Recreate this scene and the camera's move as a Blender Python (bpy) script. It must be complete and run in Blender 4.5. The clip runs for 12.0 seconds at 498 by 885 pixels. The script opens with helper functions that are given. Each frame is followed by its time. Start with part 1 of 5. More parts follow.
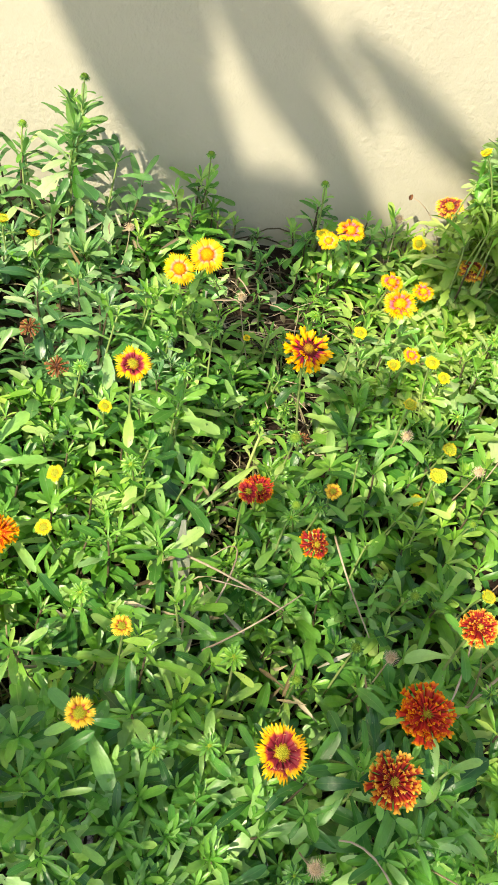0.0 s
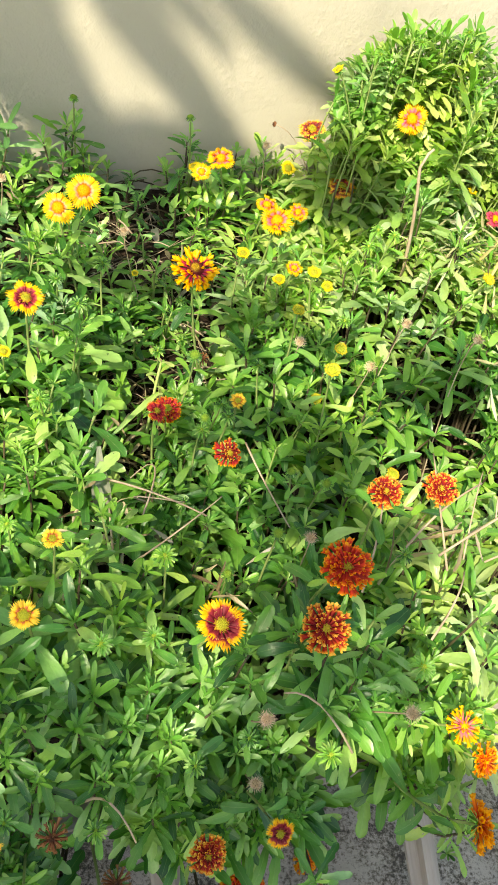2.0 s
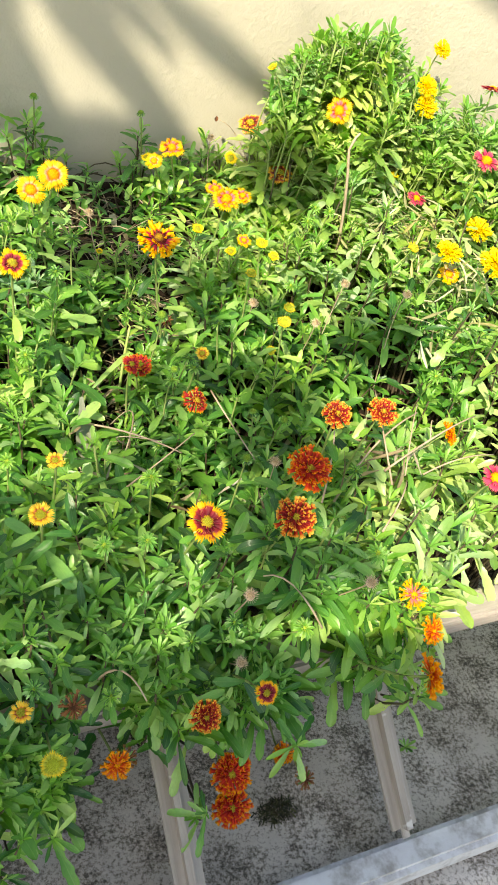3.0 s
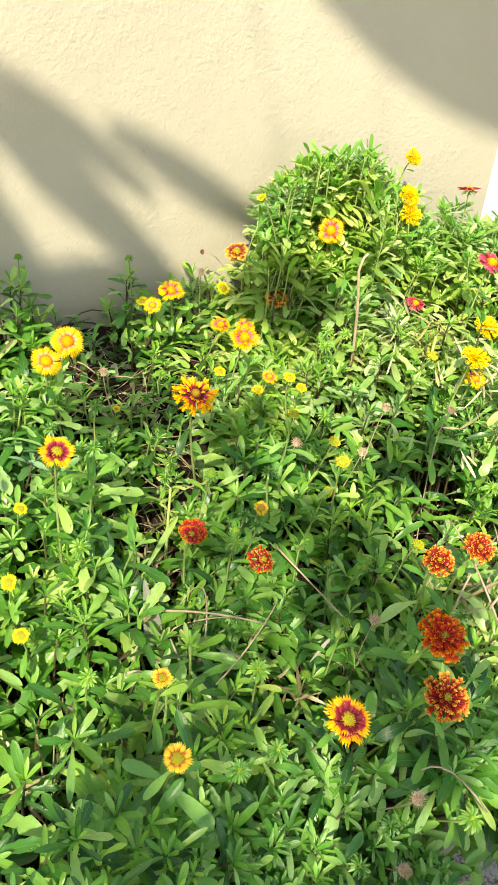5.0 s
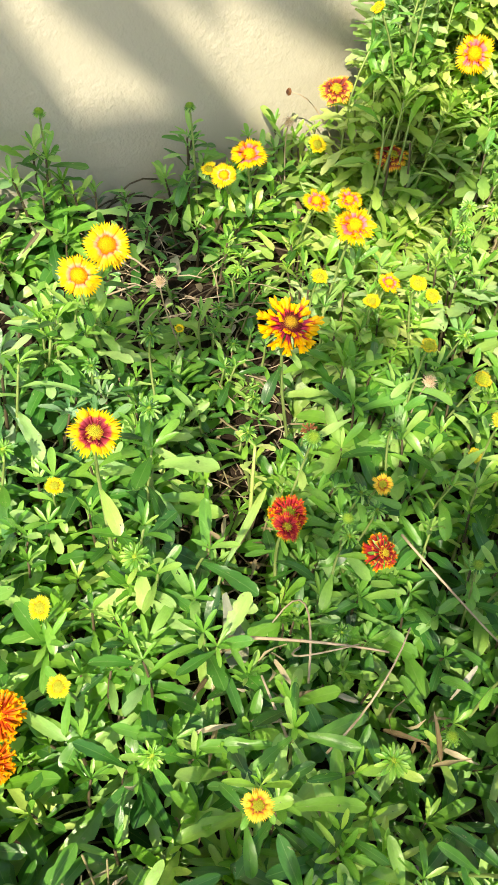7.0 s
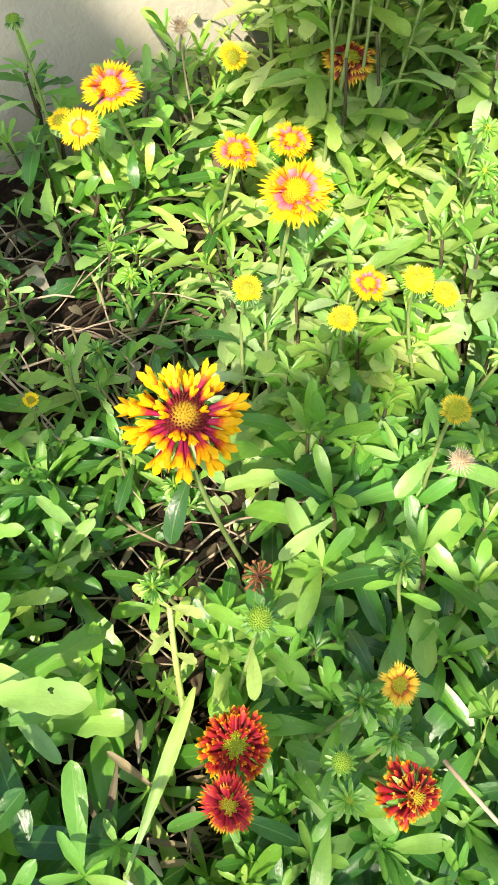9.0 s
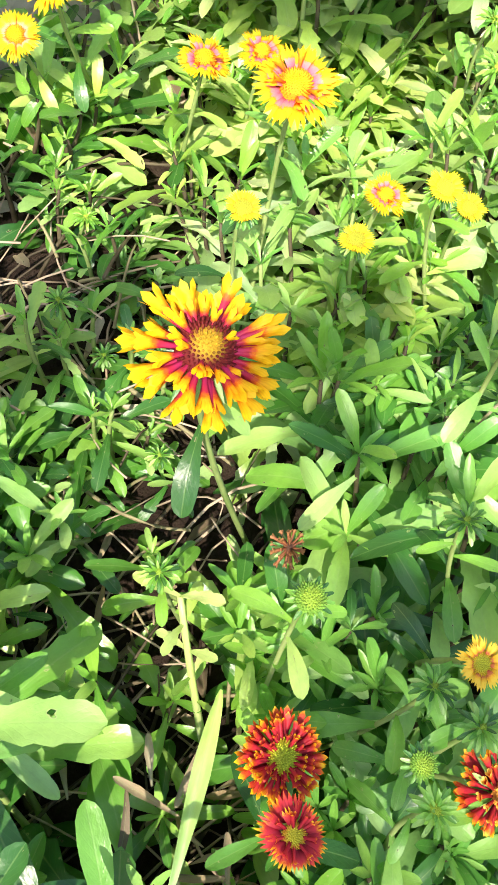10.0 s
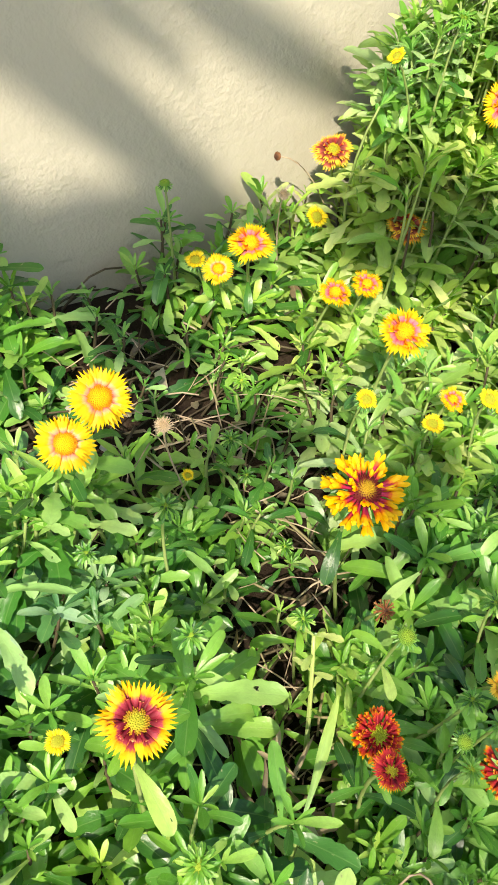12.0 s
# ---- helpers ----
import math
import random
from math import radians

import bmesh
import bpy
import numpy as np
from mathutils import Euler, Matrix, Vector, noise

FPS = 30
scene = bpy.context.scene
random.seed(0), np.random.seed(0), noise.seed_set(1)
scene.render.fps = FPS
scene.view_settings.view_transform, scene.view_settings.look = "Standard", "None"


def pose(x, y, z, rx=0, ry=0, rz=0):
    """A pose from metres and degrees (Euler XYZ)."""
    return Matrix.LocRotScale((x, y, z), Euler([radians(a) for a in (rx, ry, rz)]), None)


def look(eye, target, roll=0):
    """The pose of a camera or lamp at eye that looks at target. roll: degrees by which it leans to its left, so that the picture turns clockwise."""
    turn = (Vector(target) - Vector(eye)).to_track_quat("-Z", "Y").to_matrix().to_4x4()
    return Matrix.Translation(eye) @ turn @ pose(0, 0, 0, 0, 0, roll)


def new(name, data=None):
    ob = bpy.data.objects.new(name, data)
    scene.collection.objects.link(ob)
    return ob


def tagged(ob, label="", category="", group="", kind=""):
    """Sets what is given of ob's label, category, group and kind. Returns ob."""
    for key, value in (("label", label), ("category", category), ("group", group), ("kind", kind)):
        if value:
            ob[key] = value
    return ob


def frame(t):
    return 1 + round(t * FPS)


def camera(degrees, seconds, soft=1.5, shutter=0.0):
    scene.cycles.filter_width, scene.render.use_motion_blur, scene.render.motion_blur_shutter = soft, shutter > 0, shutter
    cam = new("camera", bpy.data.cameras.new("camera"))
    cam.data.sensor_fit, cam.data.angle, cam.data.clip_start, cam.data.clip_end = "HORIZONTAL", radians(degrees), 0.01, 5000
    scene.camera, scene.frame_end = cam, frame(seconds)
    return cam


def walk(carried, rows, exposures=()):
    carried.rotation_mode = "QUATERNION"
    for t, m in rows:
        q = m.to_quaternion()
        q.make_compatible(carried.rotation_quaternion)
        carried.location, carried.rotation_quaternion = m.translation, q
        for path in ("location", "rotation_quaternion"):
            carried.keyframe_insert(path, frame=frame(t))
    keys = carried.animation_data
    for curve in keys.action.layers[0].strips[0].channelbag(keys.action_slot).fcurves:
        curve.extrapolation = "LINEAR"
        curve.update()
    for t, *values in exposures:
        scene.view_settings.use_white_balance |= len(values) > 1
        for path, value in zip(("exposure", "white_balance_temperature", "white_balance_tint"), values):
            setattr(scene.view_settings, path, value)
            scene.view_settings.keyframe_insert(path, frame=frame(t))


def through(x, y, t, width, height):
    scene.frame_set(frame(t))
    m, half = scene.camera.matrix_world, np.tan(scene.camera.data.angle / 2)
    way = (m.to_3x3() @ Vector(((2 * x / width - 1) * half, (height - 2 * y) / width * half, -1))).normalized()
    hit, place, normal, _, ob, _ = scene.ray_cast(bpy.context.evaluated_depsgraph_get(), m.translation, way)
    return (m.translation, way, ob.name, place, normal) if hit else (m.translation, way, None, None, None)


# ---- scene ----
cam = camera(36.0, 12.0, soft=1.6)
PATH = [
    (0, (0.0920, 0.1390, 1.0477), (0.2752, 1.6516, -0.2479), 13.40),
    (0.5, (0.0728, 0.1331, 1.0432), (0.2539, 1.6431, -0.2557), 15.89),
    (1, (0.0761, 0.1191, 1.0426), (0.2974, 1.6299, -0.2490), 16.10),
    (1.5, (0.0823, 0.0963, 1.0362), (0.3849, 1.6001, -0.2472), 14.98),
    (2, (0.0953, 0.0611, 1.0181), (0.5171, 1.5183, -0.2851), 11.27),
    (2.5, (0.0719, -0.0108, 1.0229), (0.5453, 1.4243, -0.2873), 11.96),
    (2.7, (0.0551, -0.0597, 1.0194), (0.5807, 1.3744, -0.2718), 12.15),
    (4.3, (-0.0630, -0.1181, 1.0317), (0.6488, 1.4357, -0.0070), 9.20),
    (4.5, (-0.0739, -0.0689, 1.0430), (0.7160, 1.4539, 0.0148), 8.21),
    (4.6, (-0.0771, -0.0434, 1.0537), (0.7367, 1.4695, 0.0295), 6.81),
    (4.8, (-0.0924, 0.0191, 1.0573), (0.7270, 1.5360, 0.0435), 5.56),
    (5, (-0.1001, 0.0851, 1.0331), (0.6667, 1.5998, -0.0241), 5.79),
    (5.5, (-0.0878, 0.2201, 0.9995), (0.6790, 1.5043, -0.3283), 8.55),
    (6, (-0.0738, 0.2705, 1.0047), (0.6457, 1.5632, -0.3411), 6.82),
    (6.5, (-0.0674, 0.3079, 0.9898), (0.5891, 1.6186, -0.3708), 5.31),
    (6.7, (-0.0508, 0.3348, 0.9793), (0.5602, 1.6600, -0.3883), 4.22),
    (8.3, (0.1295, 0.5693, 0.8845), (0.3707, 1.7844, -0.6857), -4.93),
    (8.5, (0.1356, 0.5912, 0.8787), (0.4393, 1.8317, -0.6605), -3.55),
    (9, (0.1667, 0.6601, 0.8107), (0.6345, 1.8921, -0.6938), -5.72),
    (9.5, (0.1501, 0.7238, 0.7649), (0.7459, 1.8754, -0.7578), -4.18),
    (10, (0.1407, 0.7149, 0.7428), (0.7591, 1.8361, -0.7936), -3.45),
    (10.5, (0.0906, 0.7334, 0.7776), (0.7227, 1.8557, -0.7525), -1.44),
    (11, (0.0855, 0.7230, 0.8249), (0.7576, 1.8999, -0.6458), -0.65),
    (11.5, (0.0368, 0.6926, 0.8739), (0.7535, 1.9051, -0.5460), 2.15),
    (12, (-0.0160, 0.6255, 0.9219), (0.7016, 1.9103, -0.4324), 2.24),
]
walk(cam, [(t, look(eye, target, roll)) for t, eye, target, roll in PATH], [(0.0, 0.84, 7500, 10), (1.5, 0.84, 7650, 10), (2.5, 0.86, 7700, 10), (4.5, 0.82, 7700, 10), (5.0, 0.79, 7700, 10), (6.5, 0.88, 7700, 10), (9.0, 1.10, 7050, 16), (10.5, 1.26, 6650, 19), (11.0, 1.06, 6850, 17), (12.0, 0.80, 7300, 13)])

# ---- light ----
SUN = Vector((-0.40, -0.62, 0.68)).normalized()
world = bpy.data.worlds.new("sky")
scene.world = world
world.use_nodes = True
wn = world.node_tree.nodes
sky = wn.new("ShaderNodeTexSky")
sky.sky_type = "NISHITA"
sky.sun_disc = False
sky.sun_elevation = math.asin(SUN.z)
sky.sun_rotation = math.atan2(SUN.x, SUN.y)
world.node_tree.links.new(sky.outputs[0], wn["Background"].inputs[0])
wn["Background"].inputs[1].default_value = 0.147
sun = new("sun", bpy.data.lights.new("sun", "SUN"))
sun.data.energy = 4.0
sun.data.angle = radians(0.53)
sun.data.color = (1.0, 0.94, 0.82)
sun.matrix_world = Matrix.Translation((-3, -5, 6)) @ SUN.to_track_quat("Z", "Y").to_matrix().to_4x4()

WALL = 1.381


# ---- materials ----
def material(name, rough=0.6, metal=0.0, spec=0.4):
    m = bpy.data.materials.new(name)
    m.use_nodes = True
    nt = m.node_tree
    b = nt.nodes["Principled BSDF"]
    b.inputs["Roughness"].default_value = rough
    b.inputs["Metallic"].default_value = metal
    b.inputs["Specular IOR Level"].default_value = spec
    return m, nt, b


def node(nt, kind, **kw):
    n = nt.nodes.new(kind)
    for k, v in kw.items():
        n.inputs[k].default_value = v
    return n


def ramp(nt, src, *stops):
    r = nt.nodes.new("ShaderNodeValToRGB")
    e = r.color_ramp.elements
    while len(e) < len(stops):
        e.new(0.5)
    for el, (p, c) in zip(e, stops):
        el.position = p
        el.color = (*c, 1)
    nt.links.new(src, r.inputs[0])
    return r.outputs[0]


def blend(nt, fac, a, b, mode="MIX"):
    m = nt.nodes.new("ShaderNodeMix")
    m.data_type = "RGBA"
    m.blend_type = mode
    for s, v in ((m.inputs["Factor"], fac), (m.inputs["A"], a), (m.inputs["B"], b)):
        if isinstance(v, (int, float)):
            s.default_value = v
        elif isinstance(v, tuple):
            s.default_value = (*v, 1)
        else:
            nt.links.new(v, s)
    return m.outputs["Result"]


def maths(nt, op, a, b=0.0):
    m = nt.nodes.new("ShaderNodeMath")
    m.operation = op
    for s, v in zip(m.inputs, (a, b)):
        if isinstance(v, (int, float)):
            s.default_value = v
        else:
            nt.links.new(v, s)
    return m.outputs[0]


def grain(nt, scale, detail=4.0, rough=0.6, space="Object"):
    tc = nt.nodes.new("ShaderNodeTexCoord")
    n = node(nt, "ShaderNodeTexNoise", Scale=scale, Detail=detail, Roughness=rough)
    nt.links.new(tc.outputs[space], n.inputs["Vector"])
    return n.outputs[0]


def bump(nt, b, height, strength, distance):
    n = node(nt, "ShaderNodeBump", Strength=strength, Distance=distance)
    nt.links.new(height, n.inputs["Height"])
    nt.links.new(n.outputs[0], b.inputs["Normal"])


def leafy(name, stops, island, through=0.25, rough=0.33):
    """Green blade: hue by piece, pale midrib, side veins, mottling, nibbled spots, light let through."""
    m, nt, b = material(name, rough, 0.0, 0.6)
    b.inputs["Sheen Weight"].default_value = 0.08
    b.inputs["Sheen Roughness"].default_value = 0.4
    if island:
        rnd = nt.nodes.new("ShaderNodeNewGeometry").outputs["Random Per Island"]
    else:
        rnd = nt.nodes.new("ShaderNodeObjectInfo").outputs["Random"]
    col = ramp(nt, rnd, *stops)
    where = node(nt, "ShaderNodeTexNoise", Scale=8.0, Detail=3.0)
    nt.links.new(nt.nodes.new("ShaderNodeNewGeometry").outputs["Position"], where.inputs["Vector"])
    col = blend(nt, 1.0, col, ramp(nt, where.outputs[0], (0.33, (0.78, 0.94, 1.22)), (0.67, (1.16, 1.09, 0.82))), "MULTIPLY")
    uv = nt.nodes.new("ShaderNodeUVMap")
    sep = nt.nodes.new("ShaderNodeSeparateXYZ")
    nt.links.new(uv.outputs[0], sep.inputs[0])
    own = nt.nodes.new("ShaderNodeCombineXYZ")
    nt.links.new(maths(nt, "MULTIPLY", sep.outputs[0], 0.35), own.inputs[0])
    nt.links.new(sep.outputs[1], own.inputs[1])
    nt.links.new(maths(nt, "MULTIPLY", rnd, 61.0), own.inputs[2])

    def spots(scale, detail, rough_):
        n = node(nt, "ShaderNodeTexNoise", Scale=scale, Detail=detail, Roughness=rough_)
        nt.links.new(own.outputs[0], n.inputs["Vector"])
        return n.outputs[0]

    mid = maths(nt, "ABSOLUTE", maths(nt, "SUBTRACT", sep.outputs[0], 0.5))
    rib = ramp(nt, mid, (0.0, (1, 1, 1)), (0.045, (0, 0, 0)))
    vein = ramp(nt, maths(nt, "SINE", maths(nt, "MULTIPLY", maths(nt, "SUBTRACT", sep.outputs[1], maths(nt, "MULTIPLY", mid, 0.5)), 62.0)), (0.80, (0, 0, 0)), (1.0, (1, 1, 1)))
    col = blend(nt, maths(nt, "MULTIPLY", vein, 0.03), col, (0.34, 0.50, 0.20))
    col = blend(nt, maths(nt, "MULTIPLY", rib, 0.28), col, (0.30, 0.46, 0.16))
    mot = ramp(nt, spots(11, 4, 0.65), (0.32, (0.72, 0.76, 0.70)), (0.68, (1.14, 1.10, 1.08)))
    col = blend(nt, 0.4, col, mot, "MULTIPLY")
    bite = ramp(nt, spots(8, 2, 0.5), (0.69, (0, 0, 0)), (0.73, (1, 1, 1)))
    col = blend(nt, maths(nt, "MULTIPLY", bite, 0.6), col, (0.40, 0.42, 0.20))
    nt.links.new(col, b.inputs["Base Color"])
    bump(nt, b, maths(nt, "SUBTRACT", spots(14, 3, 0.6), maths(nt, "MULTIPLY", maths(nt, "ADD", maths(nt, "MULTIPLY", vein, 0.4), rib), 0.25)), 0.13, 0.003)
    tr = nt.nodes.new("ShaderNodeBsdfTranslucent")
    nt.links.new(blend(nt, 1.0, col, (1.18, 1.66, 0.45), "MULTIPLY"), tr.inputs[0])
    mix = nt.nodes.new("ShaderNodeMixShader")
    mix.inputs[0].default_value = through
    nt.links.new(b.outputs[0], mix.inputs[1])
    nt.links.new(tr.outputs[0], mix.inputs[2])
    hole = nt.nodes.new("ShaderNodeMixShader")
    nt.links.new(ramp(nt, spots(8, 2, 0.5), (0.735, (0, 0, 0)), (0.75, (1, 1, 1))), hole.inputs[0])
    nt.links.new(mix.outputs[0], hole.inputs[1])
    nt.links.new(nt.nodes.new("ShaderNodeBsdfTransparent").outputs[0], hole.inputs[2])
    nt.links.new(hole.outputs[0], nt.nodes["Material Output"].inputs["Surface"])
    return m


GREENS = ((0.0, (0.022, 0.100, 0.018)), (0.30, (0.060, 0.220, 0.026)), (0.65, (0.182, 0.410, 0.050)), (1.0, (0.450, 0.630, 0.205)))
# paler greens: bright sun on the right-hand plants put into the colour
SUNNED = ((0.0, (0.135, 0.285, 0.046)), (0.4, (0.300, 0.445, 0.090)), (1.0, (0.56, 0.65, 0.30)))
YOUNG = ((0.0, (0.11, 0.32, 0.038)), (0.6, (0.22, 0.45, 0.060)), (1.0, (0.38, 0.56, 0.13)))
# greyer greens with the shadow band on the left plant put into the colour
SHADE_GREENS = ((0.0, (0.042, 0.140, 0.044)), (0.45, (0.110, 0.280, 0.078)), (0.8, (0.250, 0.430, 0.150)), (1.0, (0.48, 0.60, 0.33)))
LEAF = leafy("leaf", GREENS, False)
LEAF_MASS = leafy("leaf_mass", GREENS, True)
SHADE_MASS = leafy("shade_mass", SHADE_GREENS, True)
LEAF_PALE = leafy("leaf_pale", SUNNED, False)
SUNNED_MASS = leafy("sunned_mass", SUNNED, True)
LEAF_YOUNG = leafy("leaf_young", YOUNG, False)
LEAF_TIPS = leafy("leaf_tips", YOUNG, True)
STRAW = leafy("straw_blade", ((0.0, (0.30, 0.27, 0.12)), (0.5, (0.52, 0.47, 0.24)), (1.0, (0.74, 0.68, 0.44))), True, 0.2, 0.8)
DRY = leafy("dry_blade", ((0.0, (0.16, 0.11, 0.06)), (0.5, (0.32, 0.24, 0.14)), (1.0, (0.60, 0.50, 0.36))), True, 0.15, 0.8)


def petal_material(name, *stops, through=0.25):
    """Ray colour from the throat to the tip."""
    m, nt, b = material(name, 0.5, 0.0, 0.25)
    uv = nt.nodes.new("ShaderNodeUVMap")
    sep = nt.nodes.new("ShaderNodeSeparateXYZ")
    nt.links.new(uv.outputs[0], sep.inputs[0])
    wob = maths(nt, "MULTIPLY", maths(nt, "SUBTRACT", grain(nt, 7, 2, 0.6, "UV"), 0.5), 0.25)
    rnd = maths(nt, "MULTIPLY", maths(nt, "SUBTRACT", nt.nodes.new("ShaderNodeObjectInfo").outputs["Random"], 0.5), 0.16)
    v = maths(nt, "ADD", maths(nt, "ADD", sep.outputs[1], wob), rnd)
    col = ramp(nt, v, *stops)
    streak = node(nt, "ShaderNodeTexWave", Scale=6.0, Distortion=1.5)
    nt.links.new(uv.outputs[0], streak.inputs["Vector"])
    col = blend(nt, 0.25, col, ramp(nt, streak.outputs[0], (0.0, (0.75, 0.7, 0.7)), (1.0, (1.1, 1.1, 1.1))), "MULTIPLY")
    nt.links.new(col, b.inputs["Base Color"])
    tr = nt.nodes.new("ShaderNodeBsdfTranslucent")
    nt.links.new(col, tr.inputs[0])
    mix = nt.nodes.new("ShaderNodeMixShader")
    mix.inputs[0].default_value = through
    nt.links.new(b.outputs[0], mix.inputs[1])
    nt.links.new(tr.outputs[0], mix.inputs[2])
    nt.links.new(mix.outputs[0], nt.nodes["Material Output"].inputs["Surface"])
    return m


YEL, GOLD, ORA, RED, WINE = (0.90, 0.56, 0.01), (0.88, 0.42, 0.01), (0.80, 0.17, 0.01), (0.55, 0.03, 0.012), (0.24, 0.012, 0.02)
PETAL = {
    "ring": petal_material("petal_ring", (0.0, (0.11, 0.008, 0.010)), (0.28, (0.22, 0.014, 0.026)), (0.60, (0.36, 0.03, 0.040)), (0.70, (0.70, 0.20, 0.012)), (0.78, GOLD), (0.94, YEL)),
    "halo": petal_material("petal_halo", (0.0, (0.11, 0.008, 0.010)), (0.28, (0.24, 0.014, 0.030)), (0.48, (0.42, 0.05, 0.075)), (0.58, (0.74, 0.24, 0.012)), (0.66, GOLD), (0.88, YEL)),
    "fire": petal_material("petal_fire", (0.0, WINE), (0.25, (0.42, 0.025, 0.11)), (0.54, (0.52, 0.03, 0.06)), (0.66, ORA), (0.73, GOLD), (0.84, YEL)),
    "wine": petal_material("petal_wine", (0.0, (0.10, 0.006, 0.01)), (0.6, (0.26, 0.015, 0.035)), (0.84, (0.40, 0.05, 0.06)), (0.95, (0.70, 0.36, 0.12))),
    "red": petal_material("petal_red", (0.0, (0.14, 0.008, 0.014)), (0.40, (0.46, 0.016, 0.018)), (0.74, (0.68, 0.05, 0.018)), (0.86, (0.84, 0.22, 0.014)), (0.94, GOLD)),
    "carmine": petal_material("petal_carmine", (0.0, (0.10, 0.006, 0.014)), (0.34, (0.34, 0.012, 0.026)), (0.74, (0.54, 0.026, 0.040)), (0.86, (0.66, 0.08, 0.02)), (0.93, (0.82, 0.28, 0.012)), (1.0, YEL)),
    "rusty": petal_material("petal_rusty", (0.0, (0.12, 0.02, 0.012)), (0.45, (0.24, 0.035, 0.030)), (0.64, (0.38, 0.085, 0.045)), (0.75, (0.70, 0.30, 0.03)), (0.88, (0.86, 0.56, 0.05)), through=0.15),
    "garnet": petal_material("petal_garnet", (0.0, (0.09, 0.006, 0.01)), (0.50, (0.30, 0.012, 0.016)), (0.72, (0.52, 0.04, 0.016)), (0.82, (0.80, 0.30, 0.03)), (0.92, (0.88, 0.54, 0.08))),
    "gold": petal_material("petal_gold", (0.0, (0.40, 0.05, 0.03)), (0.32, (0.60, 0.17, 0.06)), (0.46, (0.85, 0.46, 0.02)), (0.7, (0.90, 0.62, 0.06))),
    "peach": petal_material("petal_peach", (0.0, (0.60, 0.10, 0.06)), (0.22, (0.76, 0.34, 0.24)), (0.38, (0.86, 0.50, 0.18)), (0.50, (0.88, 0.50, 0.02)), (0.8, YEL)),
    "blush": petal_material("petal_blush", (0.0, (0.50, 0.05, 0.05)), (0.28, (0.66, 0.17, 0.23)), (0.46, (0.78, 0.26, 0.22)), (0.54, (0.86, 0.30, 0.01)), (0.64, GOLD), (0.84, YEL)),
    "yellow": petal_material("petal_yellow", (0.0, (0.88, 0.54, 0.01)), (0.4, (0.92, 0.68, 0.015)), (1.0, (0.93, 0.76, 0.03))),
    "pink": petal_material("petal_pink", (0.0, (0.30, 0.02, 0.04)), (0.55, (0.62, 0.05, 0.13)), (0.85, (0.74, 0.10, 0.18)), (0.95, (0.80, 0.28, 0.16))),
    "orange": petal_material("petal_orange", (0.0, RED), (0.45, (0.74, 0.10, 0.012)), (0.68, (0.84, 0.24, 0.01)), (0.84, GOLD)),
    "limy": petal_material("petal_limy", (0.0, (0.26, 0.36, 0.04)), (0.6, (0.42, 0.46, 0.04)), (0.9, (0.80, 0.58, 0.02))),
    "wilted": petal_material("petal_wilted", (0.0, (0.12, 0.04, 0.02)), (0.5, (0.28, 0.10, 0.04)), (1.0, (0.36, 0.18, 0.06)), through=0.1),
}


def tuft_material(name, inner, outer, rough=0.7, core=0.45):
    """Disc or bud: colour from the crown outwards, each floret a shade of its own."""
    m, nt, b = material(name, rough, 0.0, 0.2)
    uv = nt.nodes.new("ShaderNodeUVMap")
    sep = nt.nodes.new("ShaderNodeSeparateXYZ")
    nt.links.new(uv.outputs[0], sep.inputs[0])
    col = ramp(nt, sep.outputs[0], (core, inner), (core + 0.25, outer))
    isl = ramp(nt, nt.nodes.new("ShaderNodeNewGeometry").outputs["Random Per Island"], (0.0, (0.7, 0.7, 0.7)), (1.0, (1.25, 1.2, 1.1)))
    col = blend(nt, 1.0, col, isl, "MULTIPLY")
    nt.links.new(col, b.inputs["Base Color"])
    return m


DISC = {
    "ring": tuft_material("disc_green_gold", (0.38, 0.38, 0.03), (0.44, 0.24, 0.02)),
    "fire": tuft_material("disc_maroon", (0.46, 0.30, 0.02), (0.12, 0.012, 0.012), 0.7, 0.24),
    "red": tuft_material("disc_red", (0.42, 0.36, 0.03), (0.40, 0.16, 0.02)),
    "button": tuft_material("disc_button", (0.34, 0.37, 0.03), (0.50, 0.34, 0.015)),
    "peach": tuft_material("disc_gold", (0.82, 0.44, 0.01), (0.75, 0.28, 0.01)),
    "yellow": tuft_material("disc_yellow", (0.85, 0.56, 0.01), (0.80, 0.46, 0.01)),
    "green": tuft_material("disc_green", (0.26, 0.42, 0.05), (0.17, 0.36, 0.05)),
    "lime": tuft_material("disc_lime", (0.38, 0.46, 0.035), (0.50, 0.48, 0.025)),
    "bract": tuft_material("disc_bract", (0.36, 0.50, 0.06), (0.29, 0.47, 0.06)),
    "straw": tuft_material("seed_straw", (0.56, 0.44, 0.28), (0.66, 0.54, 0.40)),
    "brown": tuft_material("seed_brown", (0.10, 0.05, 0.03), (0.20, 0.09, 0.04)),
}


def stalk_material(name, a, b_):
    m, nt, b = material(name, 0.65, 0.0, 0.3)
    col = ramp(nt, grain(nt, 30, 4), (0.3, a), (0.7, b_))
    nt.links.new(col, b.inputs["Base Color"])
    bump(nt, b, grain(nt, 400, 3), 0.4, 0.0008)
    return m


STALK = stalk_material("stalk_green", (0.16, 0.25, 0.06), (0.30, 0.38, 0.13))
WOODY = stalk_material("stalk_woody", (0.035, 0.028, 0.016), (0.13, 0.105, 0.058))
OLIVE = stalk_material("stalk_olive", (0.17, 0.15, 0.07), (0.36, 0.32, 0.17))
TWIG = stalk_material("twig_tan", (0.34, 0.25, 0.16), (0.56, 0.46, 0.33))

